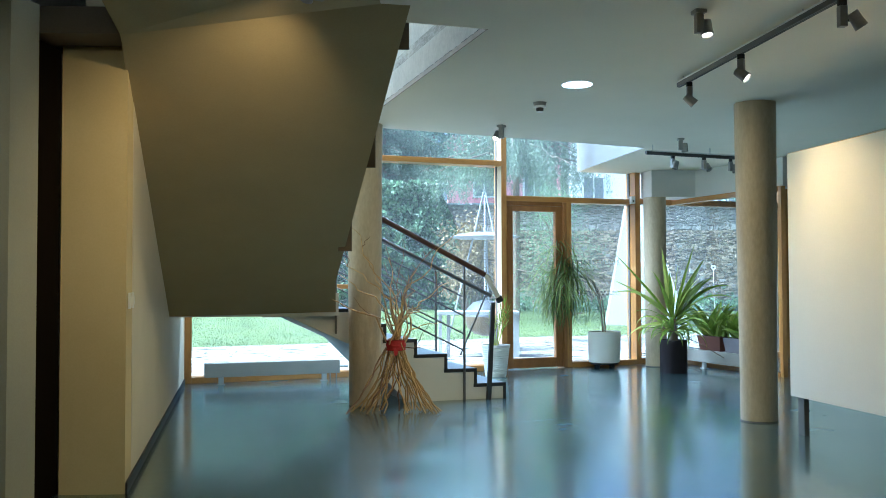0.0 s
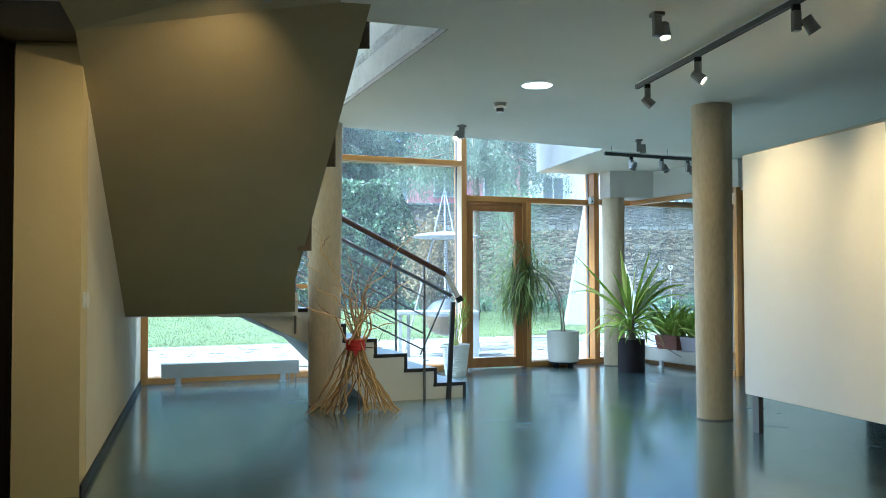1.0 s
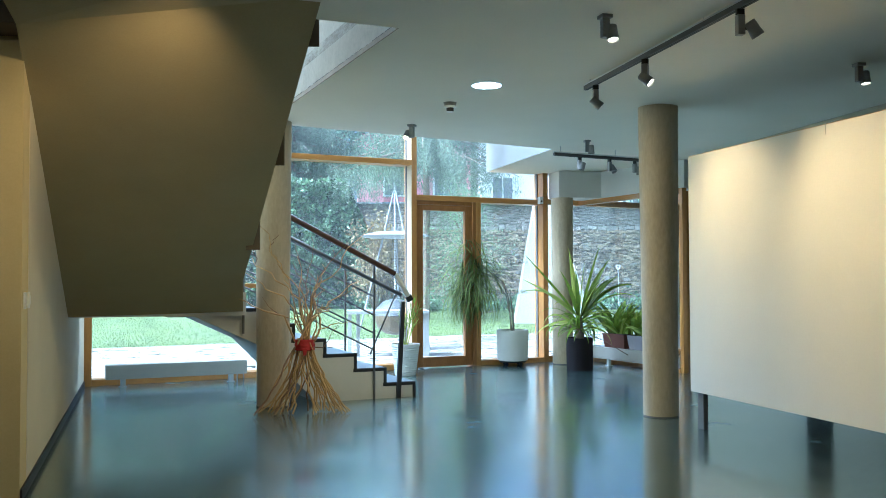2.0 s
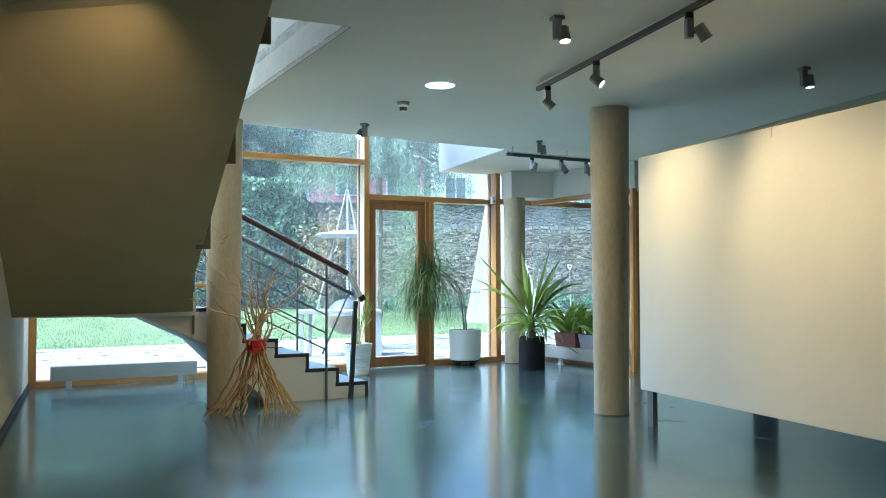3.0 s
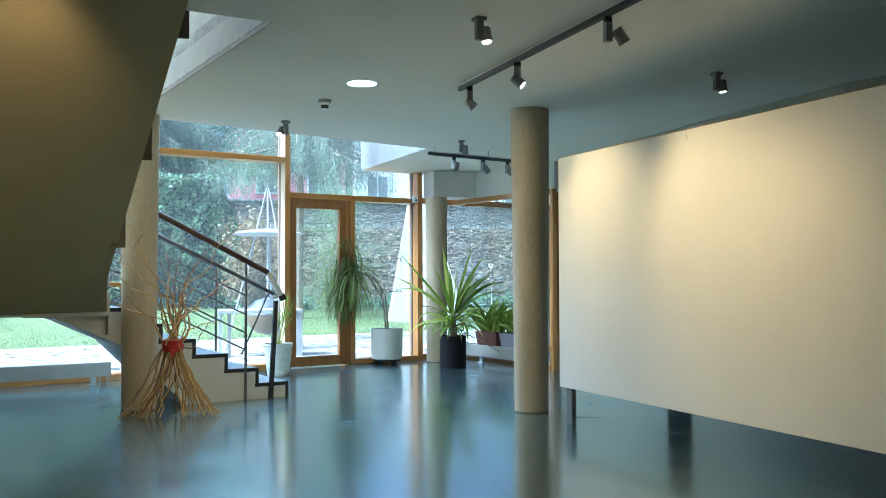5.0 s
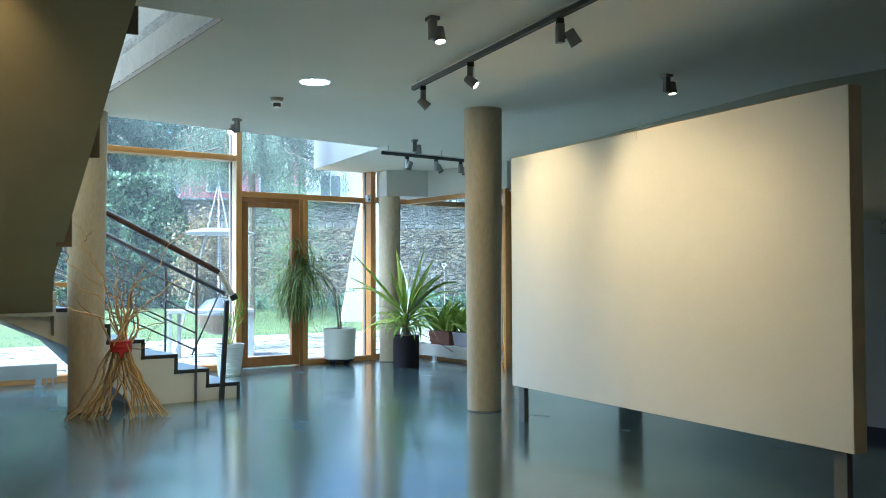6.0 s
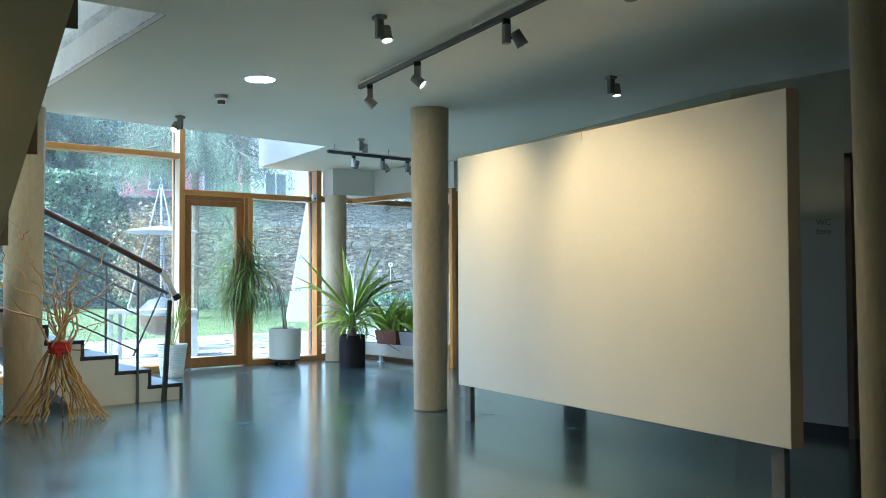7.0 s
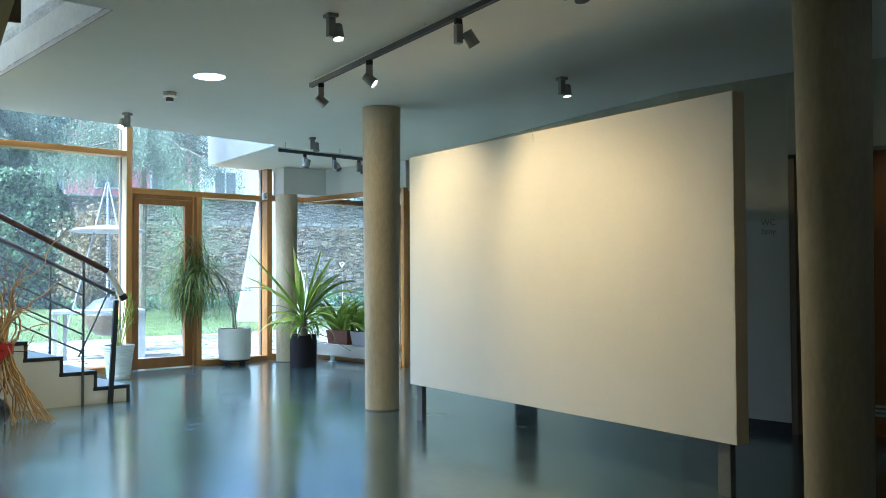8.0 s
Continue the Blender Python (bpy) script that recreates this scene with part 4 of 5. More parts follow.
def leafy_trough(m, length, seed, label, trough=None, count=44):
    """A low trough full of broad leaves."""
    t = thing("plant_trough", label, "potted plant", "plants on the convector", m=m)
    part("trough", loft([(0.01, -0.075, 0), (length - 0.01, -0.075, 0), (length - 0.01, 0.075, 0), (0.01, 0.075, 0)], [(-0.015, -0.1, 0.2), (length + 0.015, -0.1, 0.2), (length + 0.015, 0.1, 0.2), (-0.015, 0.1, 0.2)]), trough or POT_BROWN, t, "plastic trough")
    part("soil", box(0.01, length - 0.01, -0.085, 0.085, 0.19, 0.204), SOIL, t, "dark potting soil")
    rr = random.Random(seed)
    for k in range(count):
        o = (rr.uniform(0.03, length - 0.03), rr.uniform(-0.06, 0.06), 0.2)
        part("leaf", blade(rr.uniform(0.25, 0.66), rr.uniform(0.06, 0.11), rr.uniform(30, 88), rr.uniform(30, 100), 0.3, 6, None, rr.uniform(0, 6.28), o, rr.uniform(-0.4, 0.4), rr.uniform(-1, 1)), LEAF_LIGHT if rr.random() < 0.25 else LEAF, t)


leafy_trough(LOBBY @ pose(0.98, -0.21, 0.275), 0.48, 5, "broad-leaved green plants in a brown trough on the convector")
leafy_trough(LOBBY @ pose(1.56, -0.21, 0.275), 0.5, 8, "bushy green plants in a lilac-grey trough on the convector", POT_LILAC)


def willow_bundle(x, y):
    """A sheaf of crooked willow rods, tied in the middle with a red band and standing on its splayed ends."""
    t = thing("willow_bundle", "sheaf of crooked willow rods tied with a red crepe band", "decoration", m=pose(x, y, 0))
    rr = random.Random(21)
    waist = 0.66

    def crooked(p0, p1, n, amp):
        pts = []
        wob = Vector((0, 0, 0))
        for k in range(n + 1):
            f = k / n
            wob = wob * 0.6 + Vector((rr.gauss(0, amp), rr.gauss(0, amp), rr.gauss(0, amp * 0.4)))
            pts.append(p0.lerp(p1, f) + wob * min(1, 3 * f))
        return pts

    # feet lean mostly to both sides, with a gap between
    for k in range(46):
        left = k % 2 == 0
        fx = rr.uniform(-0.5, -0.2) if left else rr.uniform(0.1, 0.44)
        if k % 6 == 0:
            fx = rr.uniform(-0.18, 0.1)
        foot = Vector((fx, rr.uniform(-0.2, 0.2), 0.012))
        tie = Vector((rr.uniform(-0.07, 0.07), rr.uniform(-0.06, 0.06), waist + 0.06))
        mid = foot.lerp(tie, rr.uniform(0.45, 0.6)) + Vector((-0.1 * foot.x + rr.gauss(0, 0.025), rr.gauss(0, 0.025), 0.0))
        pts = crooked(tie, mid, 4, 0.011) + crooked(mid, foot, 5, 0.015)[1:]
        pts = [Vector((p.x, p.y, max(p.z, 0.01))) for p in pts]
        r0 = rr.uniform(0.005, 0.0085)
        part("rod", tube(pts, [r0 * (0.9 + 0.3 * f / len(pts)) for f in range(len(pts))], 6), TWIG if rr.random() < 0.8 else TWIG_TIP, t, "", True)
    # (lean along x, lean along y, height of the tip)
    tips = [(-0.82, 0.0, 1.15), (-0.5, 0.1, 1.52), (-0.42, 0.05, 1.8), (-0.46, 0.1, 1.62), (-0.5, -0.1, 1.35), (0.06, 0.1, 1.72), (0.12, 0.0, 1.45), (0.5, 0.1, 1.28), (0.54, 0.0, 1.22), (0.4, -0.1, 0.88), (0.3, 0.1, 1.02), (-0.08, 0.0, 1.5),
            (-0.02, 0.1, 1.2), (0.3, 0.2, 1.6), (0.7, 0.2, 1.86), (0.16, -0.1, 1.05), (-0.16, 0.1, 1.1), (0.2, 0.0, 1.0), (-0.2, 0.1, 1.32), (0.08, 0.2, 1.25), (0.2, 0.15, 1.35), (-0.1, 0.0, 0.95), (0.36, 0.0, 0.62), (-0.36, 0.0, 1.0)]
    for tx, ty, tz in tips:
        tie = Vector((rr.uniform(-0.06, 0.06), rr.uniform(-0.06, 0.06), waist - 0.03))
        top = Vector((tx, ty, tz))
        bend = tie.lerp(top, 0.42) + Vector((-0.2 * tx, 0, 0.08 if tz > 0.8 else 0.02))
        pts = crooked(tie, bend, 4, 0.018) + crooked(bend, top, 7, 0.026)[1:]
        r0 = rr.uniform(0.008, 0.0125)
        rod = part("rod", tube(pts, [r0 * (1 - 0.72 * k / (len(pts) - 1)) for k in range(len(pts))], 6), TWIG if rr.random() < 0.7 else TWIG_TIP, t, "", True)
        for j in range(rr.choice((0, 1, 1))):
            k = rr.randrange(5, len(pts) - 1)
            b0 = pts[k]
            b1 = b0 + Vector((rr.uniform(-0.14, 0.14) + 0.12 * tx, rr.uniform(-0.08, 0.08), rr.uniform(0.08, 0.26)))
            part("side_shoot", tube(crooked(b0, b1, 4, 0.014), [0.005, 0.004, 0.0035, 0.003, 0.002], 5), TWIG_TIP, rod, "", True)
    band = lathe([(0.082, waist - 0.055), (0.094, waist - 0.05), (0.088, waist - 0.03), (0.096, waist - 0.005), (0.088, waist + 0.02), (0.094, waist + 0.045), (0.082, waist + 0.05)], 36)
    for v in band.verts:
        v.co.x *= 1 + 0.06 * math.sin(9 * math.atan2(v.co.y, v.co.x))
    part("band", band, RED, t, "crumpled red crepe band", True)
    part("ribbon_tail", loft([(-0.02, -0.105, waist - 0.03), (0.03, -0.108, waist - 0.03), (0.03, -0.1, waist - 0.03), (-0.02, -0.097, waist - 0.03)], [(-0.005, -0.125, waist - 0.1), (0.02, -0.125, waist - 0.09), (0.02, -0.121, waist - 0.09), (-0.005, -0.121, waist - 0.1)]), RED, t, "hanging ribbon end")


willow_bundle(-0.46, 8.93)

# switches on the side wall
WALL_W = Matrix.Translation((LW0.x, LW0.y, 0)) @ Matrix.Rotation(math.atan2(wall_dir.y, wall_dir.x), 4, "Z")
for q in (0.1, 0.28):
    sw = thing("light_switch", "small white light switch on the plastered wall", "light switch", "wall switches", m=WALL_W @ pose(q, 0, 1.17))
    part("frame", box(-0.042, 0.042, -0.009, 0.0, -0.05, 0.05, 0.002), WHITE, sw)
    part("rocker", box(-0.028, 0.028, -0.014, -0.009, -0.028, 0.028, 0.002), WHITE, sw)
sensor = thing("door_sensor", "small white box sensor on the fin", "sensor", m=FACADE @ pose(6.5, -0.004, 2.42))
part("case", box(-0.035, 0.035, -0.06, 0.0, 0, 0.11, 0.006), WHITE, sensor)
part("eye", cyl(0.014, 0.014, -0.004, 0.0, 16), BLACK, sensor, "dark lens", m=pose(0, -0.061, 0.04, 90, 0, 0))


# ---- garden ----
STONE = surface("rubble_stone", (0.15, 0.12, 0.078), (0.36, 0.295, 0.2), 2.5, 0.9, 14, 0.4, vary=0.5)
SLATE = surface("blue_grey_slate", (0.22, 0.24, 0.26), (0.4, 0.42, 0.44), 3.0, 0.6, 20, 0.15, vary=0.3)
IVY = surface("ivy_leaf", (0.025, 0.065, 0.025), (0.27, 0.38, 0.2), 2.0, 0.3, 30, 0.05, vary=0.6, thin=0.3)
SHADE = surface("leaf_gap_shade", (0.008, 0.014, 0.008), (0.02, 0.035, 0.018), 3.0, 0.9, 14, 0.5)
CONIFER = surface("conifer_needles", (0.1, 0.14, 0.088), (0.29, 0.34, 0.23), 1.5, 0.7, 20, 0.1, vary=0.5, thin=0.3)
FRESH = surface("fresh_green_needles", (0.1, 0.17, 0.08), (0.28, 0.38, 0.2), 1.5, 0.7, 20, 0.1, vary=0.4, thin=0.3)
FAR_LEAF = surface("far_foliage", (0.15, 0.22, 0.15), (0.32, 0.41, 0.3), 0.8, 0.8, 10, 0.1, vary=0.5, thin=0.3)
PINK = surface("pink_render", (0.66, 0.25, 0.3), (0.76, 0.33, 0.38), 0.6, 0.9, 20, 0.05)
LIME = surface("white_limewash", (0.72, 0.72, 0.7), (0.8, 0.8, 0.78), 0.8, 0.9, 20, 0.05)
ROOF = surface("dark_roof", (0.1, 0.07, 0.06), (0.18, 0.13, 0.11), 2.0, 0.8, 20, 0.2)
COPPER = surface("brown_copper", (0.1, 0.07, 0.03), (0.18, 0.13, 0.06), 4.0, 0.45, 40, 0.05, metal=0.3)
PANEGREY = surface("dark_window_pane", (0.16, 0.17, 0.18), (0.24, 0.25, 0.26), 1.0, 0.15, 10, 0.0)
lrnd = np.random.RandomState(7)


def leaf_mesh(name, centres, length, width, down=0.0, material=None, normals=None):
    """Many small pointed leaves, one folded kite each, at the centres; down: how far they hang."""
    n = len(centres)
    way = lrnd.normal(size=(n, 3))
    way[:, 2] -= down * 2
    way /= np.linalg.norm(way, axis=1)[:, None]
    other = lrnd.normal(size=(n, 3))
    side = np.cross(way, other)
    side /= np.linalg.norm(side, axis=1)[:, None] + 1e-9
    lift = np.cross(side, way)
    ln = (length * lrnd.uniform(0.6, 1.3, n))[:, None]
    wd = (width * lrnd.uniform(0.7, 1.2, n))[:, None]
    base, tip = centres - way * ln / 2, centres + way * ln / 2
    mid = centres - way * ln * 0.08
    verts = np.stack([base, mid + side * wd / 2 + lift * wd * 0.15, tip, mid - side * wd / 2 + lift * wd * 0.15], 1).reshape(-1, 3)
    idx = np.arange(n)[:, None] * 4
    faces = np.concatenate([idx + np.array([[0, 1, 2]]), idx + np.array([[0, 2, 3]])])
    me = bpy.data.meshes.new(name)
    me.from_pydata(verts.tolist(), [], faces.tolist())
    me.materials.append(material)
    return me


def leaf_part(name, centres, length, width, material, parent, label, down=0.0):
    ob = new(name, leaf_mesh(name, np.asarray(centres, float), length, width, down, material))
    ob.parent = parent
    return tagged(ob, label, kind="stuff")


def broad_tree(x, y, z0, tall, spread, material, leaves, seed, label, leaf=0.3, low=0.3, slim=0.6):
    """A trunk with limbs, and a crown of leaf clumps round the ends of the limbs."""
    rr = random.Random(seed)
    t = thing("tree", label, "tree", "garden trees", m=pose(x, y, z0))
    part("trunk", tube([(0, 0, -0.3), (0.1, 0, tall * 0.3), (-0.05, 0.05, tall * 0.6), (0, 0, tall * 0.9)], [tall * 0.03, tall * 0.024, tall * 0.015, 0.03], 8), BARK, t, "", True)
    clumps = []
    for k in range(26):
        h = tall * (low + (1 - low) * (k + 0.5) / 26)
        q, r = k * 2.4 + rr.uniform(-0.4, 0.4), spread * rr.uniform(0.45, 1.0) * (1 - 0.5 * max(0, h / tall - 0.6) / 0.4)
        end = (r * math.cos(q), r * math.sin(q), h)
        part("limb", tube([(0, 0, h * 0.75), (end[0] * 0.5, end[1] * 0.5, h * 0.92), end], [tall * 0.01, tall * 0.006, tall * 0.002], 6), BARK, t, "", True)
        for f, s_ in ((1.0, 0.9), (0.65, 0.8), (0.35, 0.6)):
            clumps.append((end[0] * f, end[1] * f, h * (0.93 + 0.07 * f), spread * 0.22 * s_))
    per = leaves // len(clumps)
    pts = np.concatenate([np.array(c[:3]) + lrnd.normal(size=(per, 3)) * c[3] * np.array([1, 1, 0.7]) for c in clumps])
    leaf_part("crown", pts, leaf, leaf * slim, material, t, "uneven leafy crown", 0.2)


def conifer(x, y, z0, tall, spread, material, seed, label, leaf=0.22, low=0.12, density=34, hang=0.55, tiers=22, steps=8):
    """A straight trunk with drooping boughs, from which fringes of twigs hang."""
    rr = random.Random(seed)
    t = thing("conifer", label, "tree", "garden trees", m=pose(x, y, z0))
    part("trunk", tube([(0, 0, -0.3), (0.05, 0, tall * 0.5), (0, 0, tall)], [tall * 0.022, tall * 0.015, 0.02], 10), BARK, t, "brown straight trunk", True)
    pts = []
    for k in range(tiers):
        h = tall * (low + (1 - low) * k / tiers)
        reach = spread * (1 - 0.85 * k / tiers)
        for j in range(6):
            q = j * 1.047 + k * 0.7 + rr.uniform(-0.3, 0.3)
            ln = reach * rr.uniform(0.7, 1.1)
            ends = [(f * ln * math.cos(q), f * ln * math.sin(q), h + 0.1 * ln * f - 0.35 * ln * f * f) for f in (0.0, 0.35, 0.7, 1.0)]
            part("bough", tube(ends, [0.05, 0.035, 0.022, 0.008], 5), BARK, t, "", True)
            for i in range(int(density * ln / spread) + 4):
                f = rr.uniform(0.15, 1.0)
                px, py, pz = f * ln * math.cos(q), f * ln * math.sin(q), h + 0.1 * ln * f - 0.35 * ln * f * f
                px, py = px + rr.gauss(0, 0.12), py + rr.gauss(0, 0.12)
                for d_ in range(steps):
                    pts.append((px + rr.gauss(0, 0.04), py + rr.gauss(0, 0.04), pz - hang * d_ / steps * rr.uniform(0.6, 1.2)))
    leaf_part("foliage", pts, leaf, leaf * 0.26, material, t, "drooping fringed foliage", 0.9)


conifer(2.0, 25.5, 0.4, 6.6, 2.9, CONIFER, 3, "conifer with drooping blue-green boughs", 0.085, 0.66, 92, 0.98, 10, 20)
conifer(-2.3, 33.4, 0.4, 13.0, 3.4, CONIFER, 5, "dense blue-green conifer behind the wall", 0.12, 0.2, 150, 0.8, 20, 14)
conifer(-6.6, 34.5, 0.4, 14.0, 4.2, CONIFER, 11, "tall dense conifer behind the wall", 0.24, 0.2, 60, 0.9, 18)
broad_tree(2.4, 19.4, 0.15, 3.1, 1.0, FRESH, 15000, 9, "young feathery light green tree on the lawn", 0.055, 0.12, 0.2)
broad_tree(-9.5, 38, 0.4, 8, 4.0, FAR_LEAF, 9000, 2, "broad light green tree behind the wall", 0.26)
broad_tree(-1.6, 40, 0.4, 13.5, 2.8, FAR_LEAF, 40000, 6, "tall broad light green tree behind the wall", 0.18, 0.42)
broad_tree(16, 38, 0.4, 7.5, 4.0, FAR_LEAF, 6000, 12, "broad light green tree beyond the wall", 0.42)

# ivy over the left part of the garden wall
ivy = thing("ivy", "dense dark glossy ivy spilling over the stone wall", "ivy")


def ivy_front(x, z):
    return 29.3 - 0.9 * (0.5 + 0.5 * noise.noise((x * 0.7, z * 0.8, 1.5))) - 0.35 * noise.noise((x * 2.1, z * 2.3, 4.0))


def ivy_top(x):
    return 4.35 + 0.35 * noise.noise((x * 0.9, 2.0, 0.0)) - max(0.0, x + 0.2) * 2.2


# a near-black sheet behind the leaves, painted as the shade in their gaps
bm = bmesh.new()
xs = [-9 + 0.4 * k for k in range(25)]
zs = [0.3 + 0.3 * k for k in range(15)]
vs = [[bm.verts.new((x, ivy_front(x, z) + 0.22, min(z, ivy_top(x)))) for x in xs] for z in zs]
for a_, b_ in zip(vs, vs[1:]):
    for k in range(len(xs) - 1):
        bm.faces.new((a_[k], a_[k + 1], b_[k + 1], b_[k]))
part("inner_growth", bm, SHADE, ivy, "near-black sheet that paints the shade between the leaves", True)
pts = []
while len(pts) < 24000:
    x, z = lrnd.uniform(-8.8, 0.75), lrnd.uniform(0.35, 4.8)
    if z < ivy_top(x):
        pts.append((x, ivy_front(x, z) + lrnd.uniform(-0.12, 0.16), z))
leaf_part("leaves", pts, 0.15, 0.13, IVY, ivy, "small glossy ivy leaves", 0.4)

# brown shrub and low growth at the foot of the wall
shrub = thing("shrub", "low leafy shrubs along the foot of the stone wall", "shrub")
part("twigs", joined(*[tube([(x, 28.9, 0.3), (x + 0.1, 28.8, 0.7), (x - 0.1, 28.7, 1.1)], [0.03, 0.02, 0.008], 5) for x in (1.0, 2.2, 3.3, 4.6, 6.1, 7.4, 8.8, 10.2)]), BARK, shrub)
pts = np.stack([lrnd.uniform(0.4, 12.0, 3600), lrnd.normal(28.8, 0.25, 3600), np.abs(lrnd.normal(0.0, 0.2, 3600)) + 0.3], 1)
leaf_part("leaves", pts, 0.16, 0.1, IVY, shrub, "small green leaves", 0.1)

BROWN_LEAF = surface("withered_leaf", (0.2, 0.15, 0.07), (0.38, 0.3, 0.15), 2.0, 0.7, 30, 0.05, vary=0.5, thin=0.25)
bush = thing("shrub", "tall half-bare brown shrub before the stone wall", "shrub", m=pose(0.75, 27.9, 0.3))
hrnd = random.Random(31)
pts = []
for k in range(46):
    q, r, h = hrnd.uniform(0, 6.28), abs(hrnd.gauss(0, 0.55)), hrnd.uniform(1.4, 3.0)
    tip = (r * math.cos(q) * 1.1, r * math.sin(q) * 0.6, h - 0.5 * r)
    part("twig", tube([(0.15 * math.cos(q), 0.1 * math.sin(q), 0), (tip[0] * 0.7, tip[1] * 0.7, h * 0.55), tip], [0.016, 0.011, 0.004], 5), BARK, bush)
    for j in range(90):
        f = hrnd.uniform(0.4, 1.05)
        pts.append((tip[0] * f + hrnd.gauss(0, 0.13), tip[1] * f + hrnd.gauss(0, 0.13), tip[2] * f + hrnd.gauss(0, 0.13)))
leaf_part("leaves", pts, 0.11, 0.06, BROWN_LEAF, bush, "small withered leaves", 0.3)

# houses beyond the wall
def house(x0, x1, y0, y1, tall, material, label, cols, rows_, roof):
    h = thing("house", label, "house", "houses beyond the wall")
    part("walls", box(x0, x1, y0, y1, 0, tall), material, h)
    part("roof", loft([(x0 - 0.4, y0 - 0.4, tall), (x1 + 0.4, y0 - 0.4, tall), (x1 + 0.4, y1 + 0.4, tall), (x0 - 0.4, y1 + 0.4, tall)], [(x0 + 0.5, (y0 + y1) / 2 - 0.1, tall + roof), (x1 - 0.5, (y0 + y1) / 2 - 0.1, tall + roof), (x1 - 0.5, (y0 + y1) / 2 + 0.1, tall + roof), (x0 + 0.5, (y0 + y1) / 2 + 0.1, tall + roof)]), ROOF, h, "dark pitched roof")
    for cx in cols:
        for cz in rows_:
            w = part("window", box(cx - 0.55, cx + 0.55, y0 - 0.05, y0 + 0.02, cz, cz + 1.5), WHITE, h, "white-framed window")
            for q in (-0.46, 0.04):
                part("pane", box(cx + q, cx + q + 0.42, y0 - 0.07, y0 - 0.055, cz + 0.08, cz + 1.42), PANEGREY, w)


house(0.25, 5.7, 44, 52, 8.2, PINK, "pink rendered house half hidden by trees", (2.0, 4.4), (2.2, 5.2), 0.25)
house(6.1, 15, 43, 50, 7.9, LIME, "white rendered house beyond the garden wall", (7.1, 10.5, 13.4), (4.6,), 0.25)
house(-24, -12, 50, 58, 6.4, LIME, "pale house behind the tall trees", (-21, -18, -15), (2.2, 4.4), 1.2)


WING = surface("off_white_render", (0.36, 0.36, 0.33), (0.43, 0.43, 0.4), 0.8, 0.9, 20, 0.05)
# white wing wall leaning to a point
solo("wing_wall", loft([(4.35, 24.4, 0.0), (6.4, 23.9, 0.0), (6.4, 24.3, 0.0), (4.35, 24.8, 0.0)], [(4.95, 24.4, 3.5), (5.35, 24.3, 3.5), (5.35, 24.6, 3.5), (4.95, 24.7, 3.5)]), WING, "tapering white rendered wing wall on the lawn", "wall", kind="structure")


LIDGREY = surface("grey_enamel", (0.07, 0.073, 0.076), (0.1, 0.104, 0.108), 3.0, 0.55, 40, 0.03)
FADED = surface("weathered_white_paint", (0.24, 0.25, 0.255), (0.34, 0.35, 0.355), 3.0, 0.7, 40, 0.05)
# swinging grill: tripod, hood and bowl
grill = thing("tripod_grill", "white tripod with a round hood and a hanging copper bowl", "grill", m=pose(0.78, 17.0, -0.04))
for k in range(3):
    q = radians(80 + 120 * k)
    part("leg", tube([(0.02 * math.cos(q), 0.02 * math.sin(q), 2.95), (0.23 * math.cos(q), 0.23 * math.sin(q), 2.1), (0.8 * math.cos(q), 0.8 * math.sin(q), 0.0)], [0.016, 0.018, 0.018], 10), FADED, grill, "white tubular leg", True)
part("hood", lathe([(0.5, 2.08), (0.63, 2.1), (0.65, 2.115), (0.5, 2.16), (0.2, 2.2), (0.05, 2.21)], 40), FADED, grill, "shallow white hood", True)
part("chain", joined(*[lathe([(0.016, 0.95 + 0.05 * k), (0.024, 0.97 + 0.05 * k), (0.016, 0.99 + 0.05 * k)], 8) for k in range(39)]), STEEL, grill)
bowl = [(0.05, 0.28), (0.2, 0.32), (0.32, 0.42), (0.38, 0.56), (0.39, 0.64)]
part("bowl", lathe(bowl, 36), COPPER, grill, "brown copper bowl", True)
part("lid", lathe([(0.385, 0.645), (0.34, 0.78), (0.22, 0.9), (0.05, 0.95)], 36), LIDGREY, grill, "domed white lid", True)
table = thing("garden_table", "white garden table on slab legs on the paving", "table", m=pose(-0.1, 15.4, -0.03))
part("tabletop", box(0, 1.38, 0, 0.75, 0.72, 0.775, 0.006), FADED, table)
for q in (0.02, 0.16):
    part("leg", box(q, q + 0.06, 0.04 + q, 0.12 + q, 0, 0.72, 0.004), FADED, table)
for q in (1.12, 1.28):
    part("leg", box(q, q + 0.1, 0.04, 0.7, 0, 0.72, 0.004), FADED, table)

# heart ornament and glass marks
heart = thing("heart_ornament", "white heart on a thin garden stake before the glass", "ornament", m=Matrix.Translation((5.17, 17.5, 1.49)))
outer = []
for k in range(28):
    q = 2 * math.pi * k / 28
    outer.append((0.0028 * 16 * math.sin(q) ** 3 * 0.9, 0.0028 * (13 * math.cos(q) - 5 * math.cos(2 * q) - 2 * math.cos(3 * q) - math.cos(4 * q)) * 1.25))
bm = bmesh.new()
rings = [[bm.verts.new((f * x, yy, f * z + (0.006 if f < 1 else 0))) for x, z in outer] for f in (1.25, 0.5) for yy in (-0.006, 0.006)]
for a_, b_ in ((0, 1), (2, 3), (0, 2), (1, 3)):
    for k in range(28):
        bm.faces.new((rings[a_][k], rings[a_][(k + 1) % 28], rings[b_][(k + 1) % 28], rings[b_][k]))
bmesh.ops.recalc_face_normals(bm, faces=bm.faces[:])
part("heart", bm, WHITE, heart, "pierced white heart")
part("stake", tube([(0, 0, -0.08), (0.01, 0, -0.8), (0, 0, -1.52)], 0.005, 6), WHITE, heart, "thin white stake")
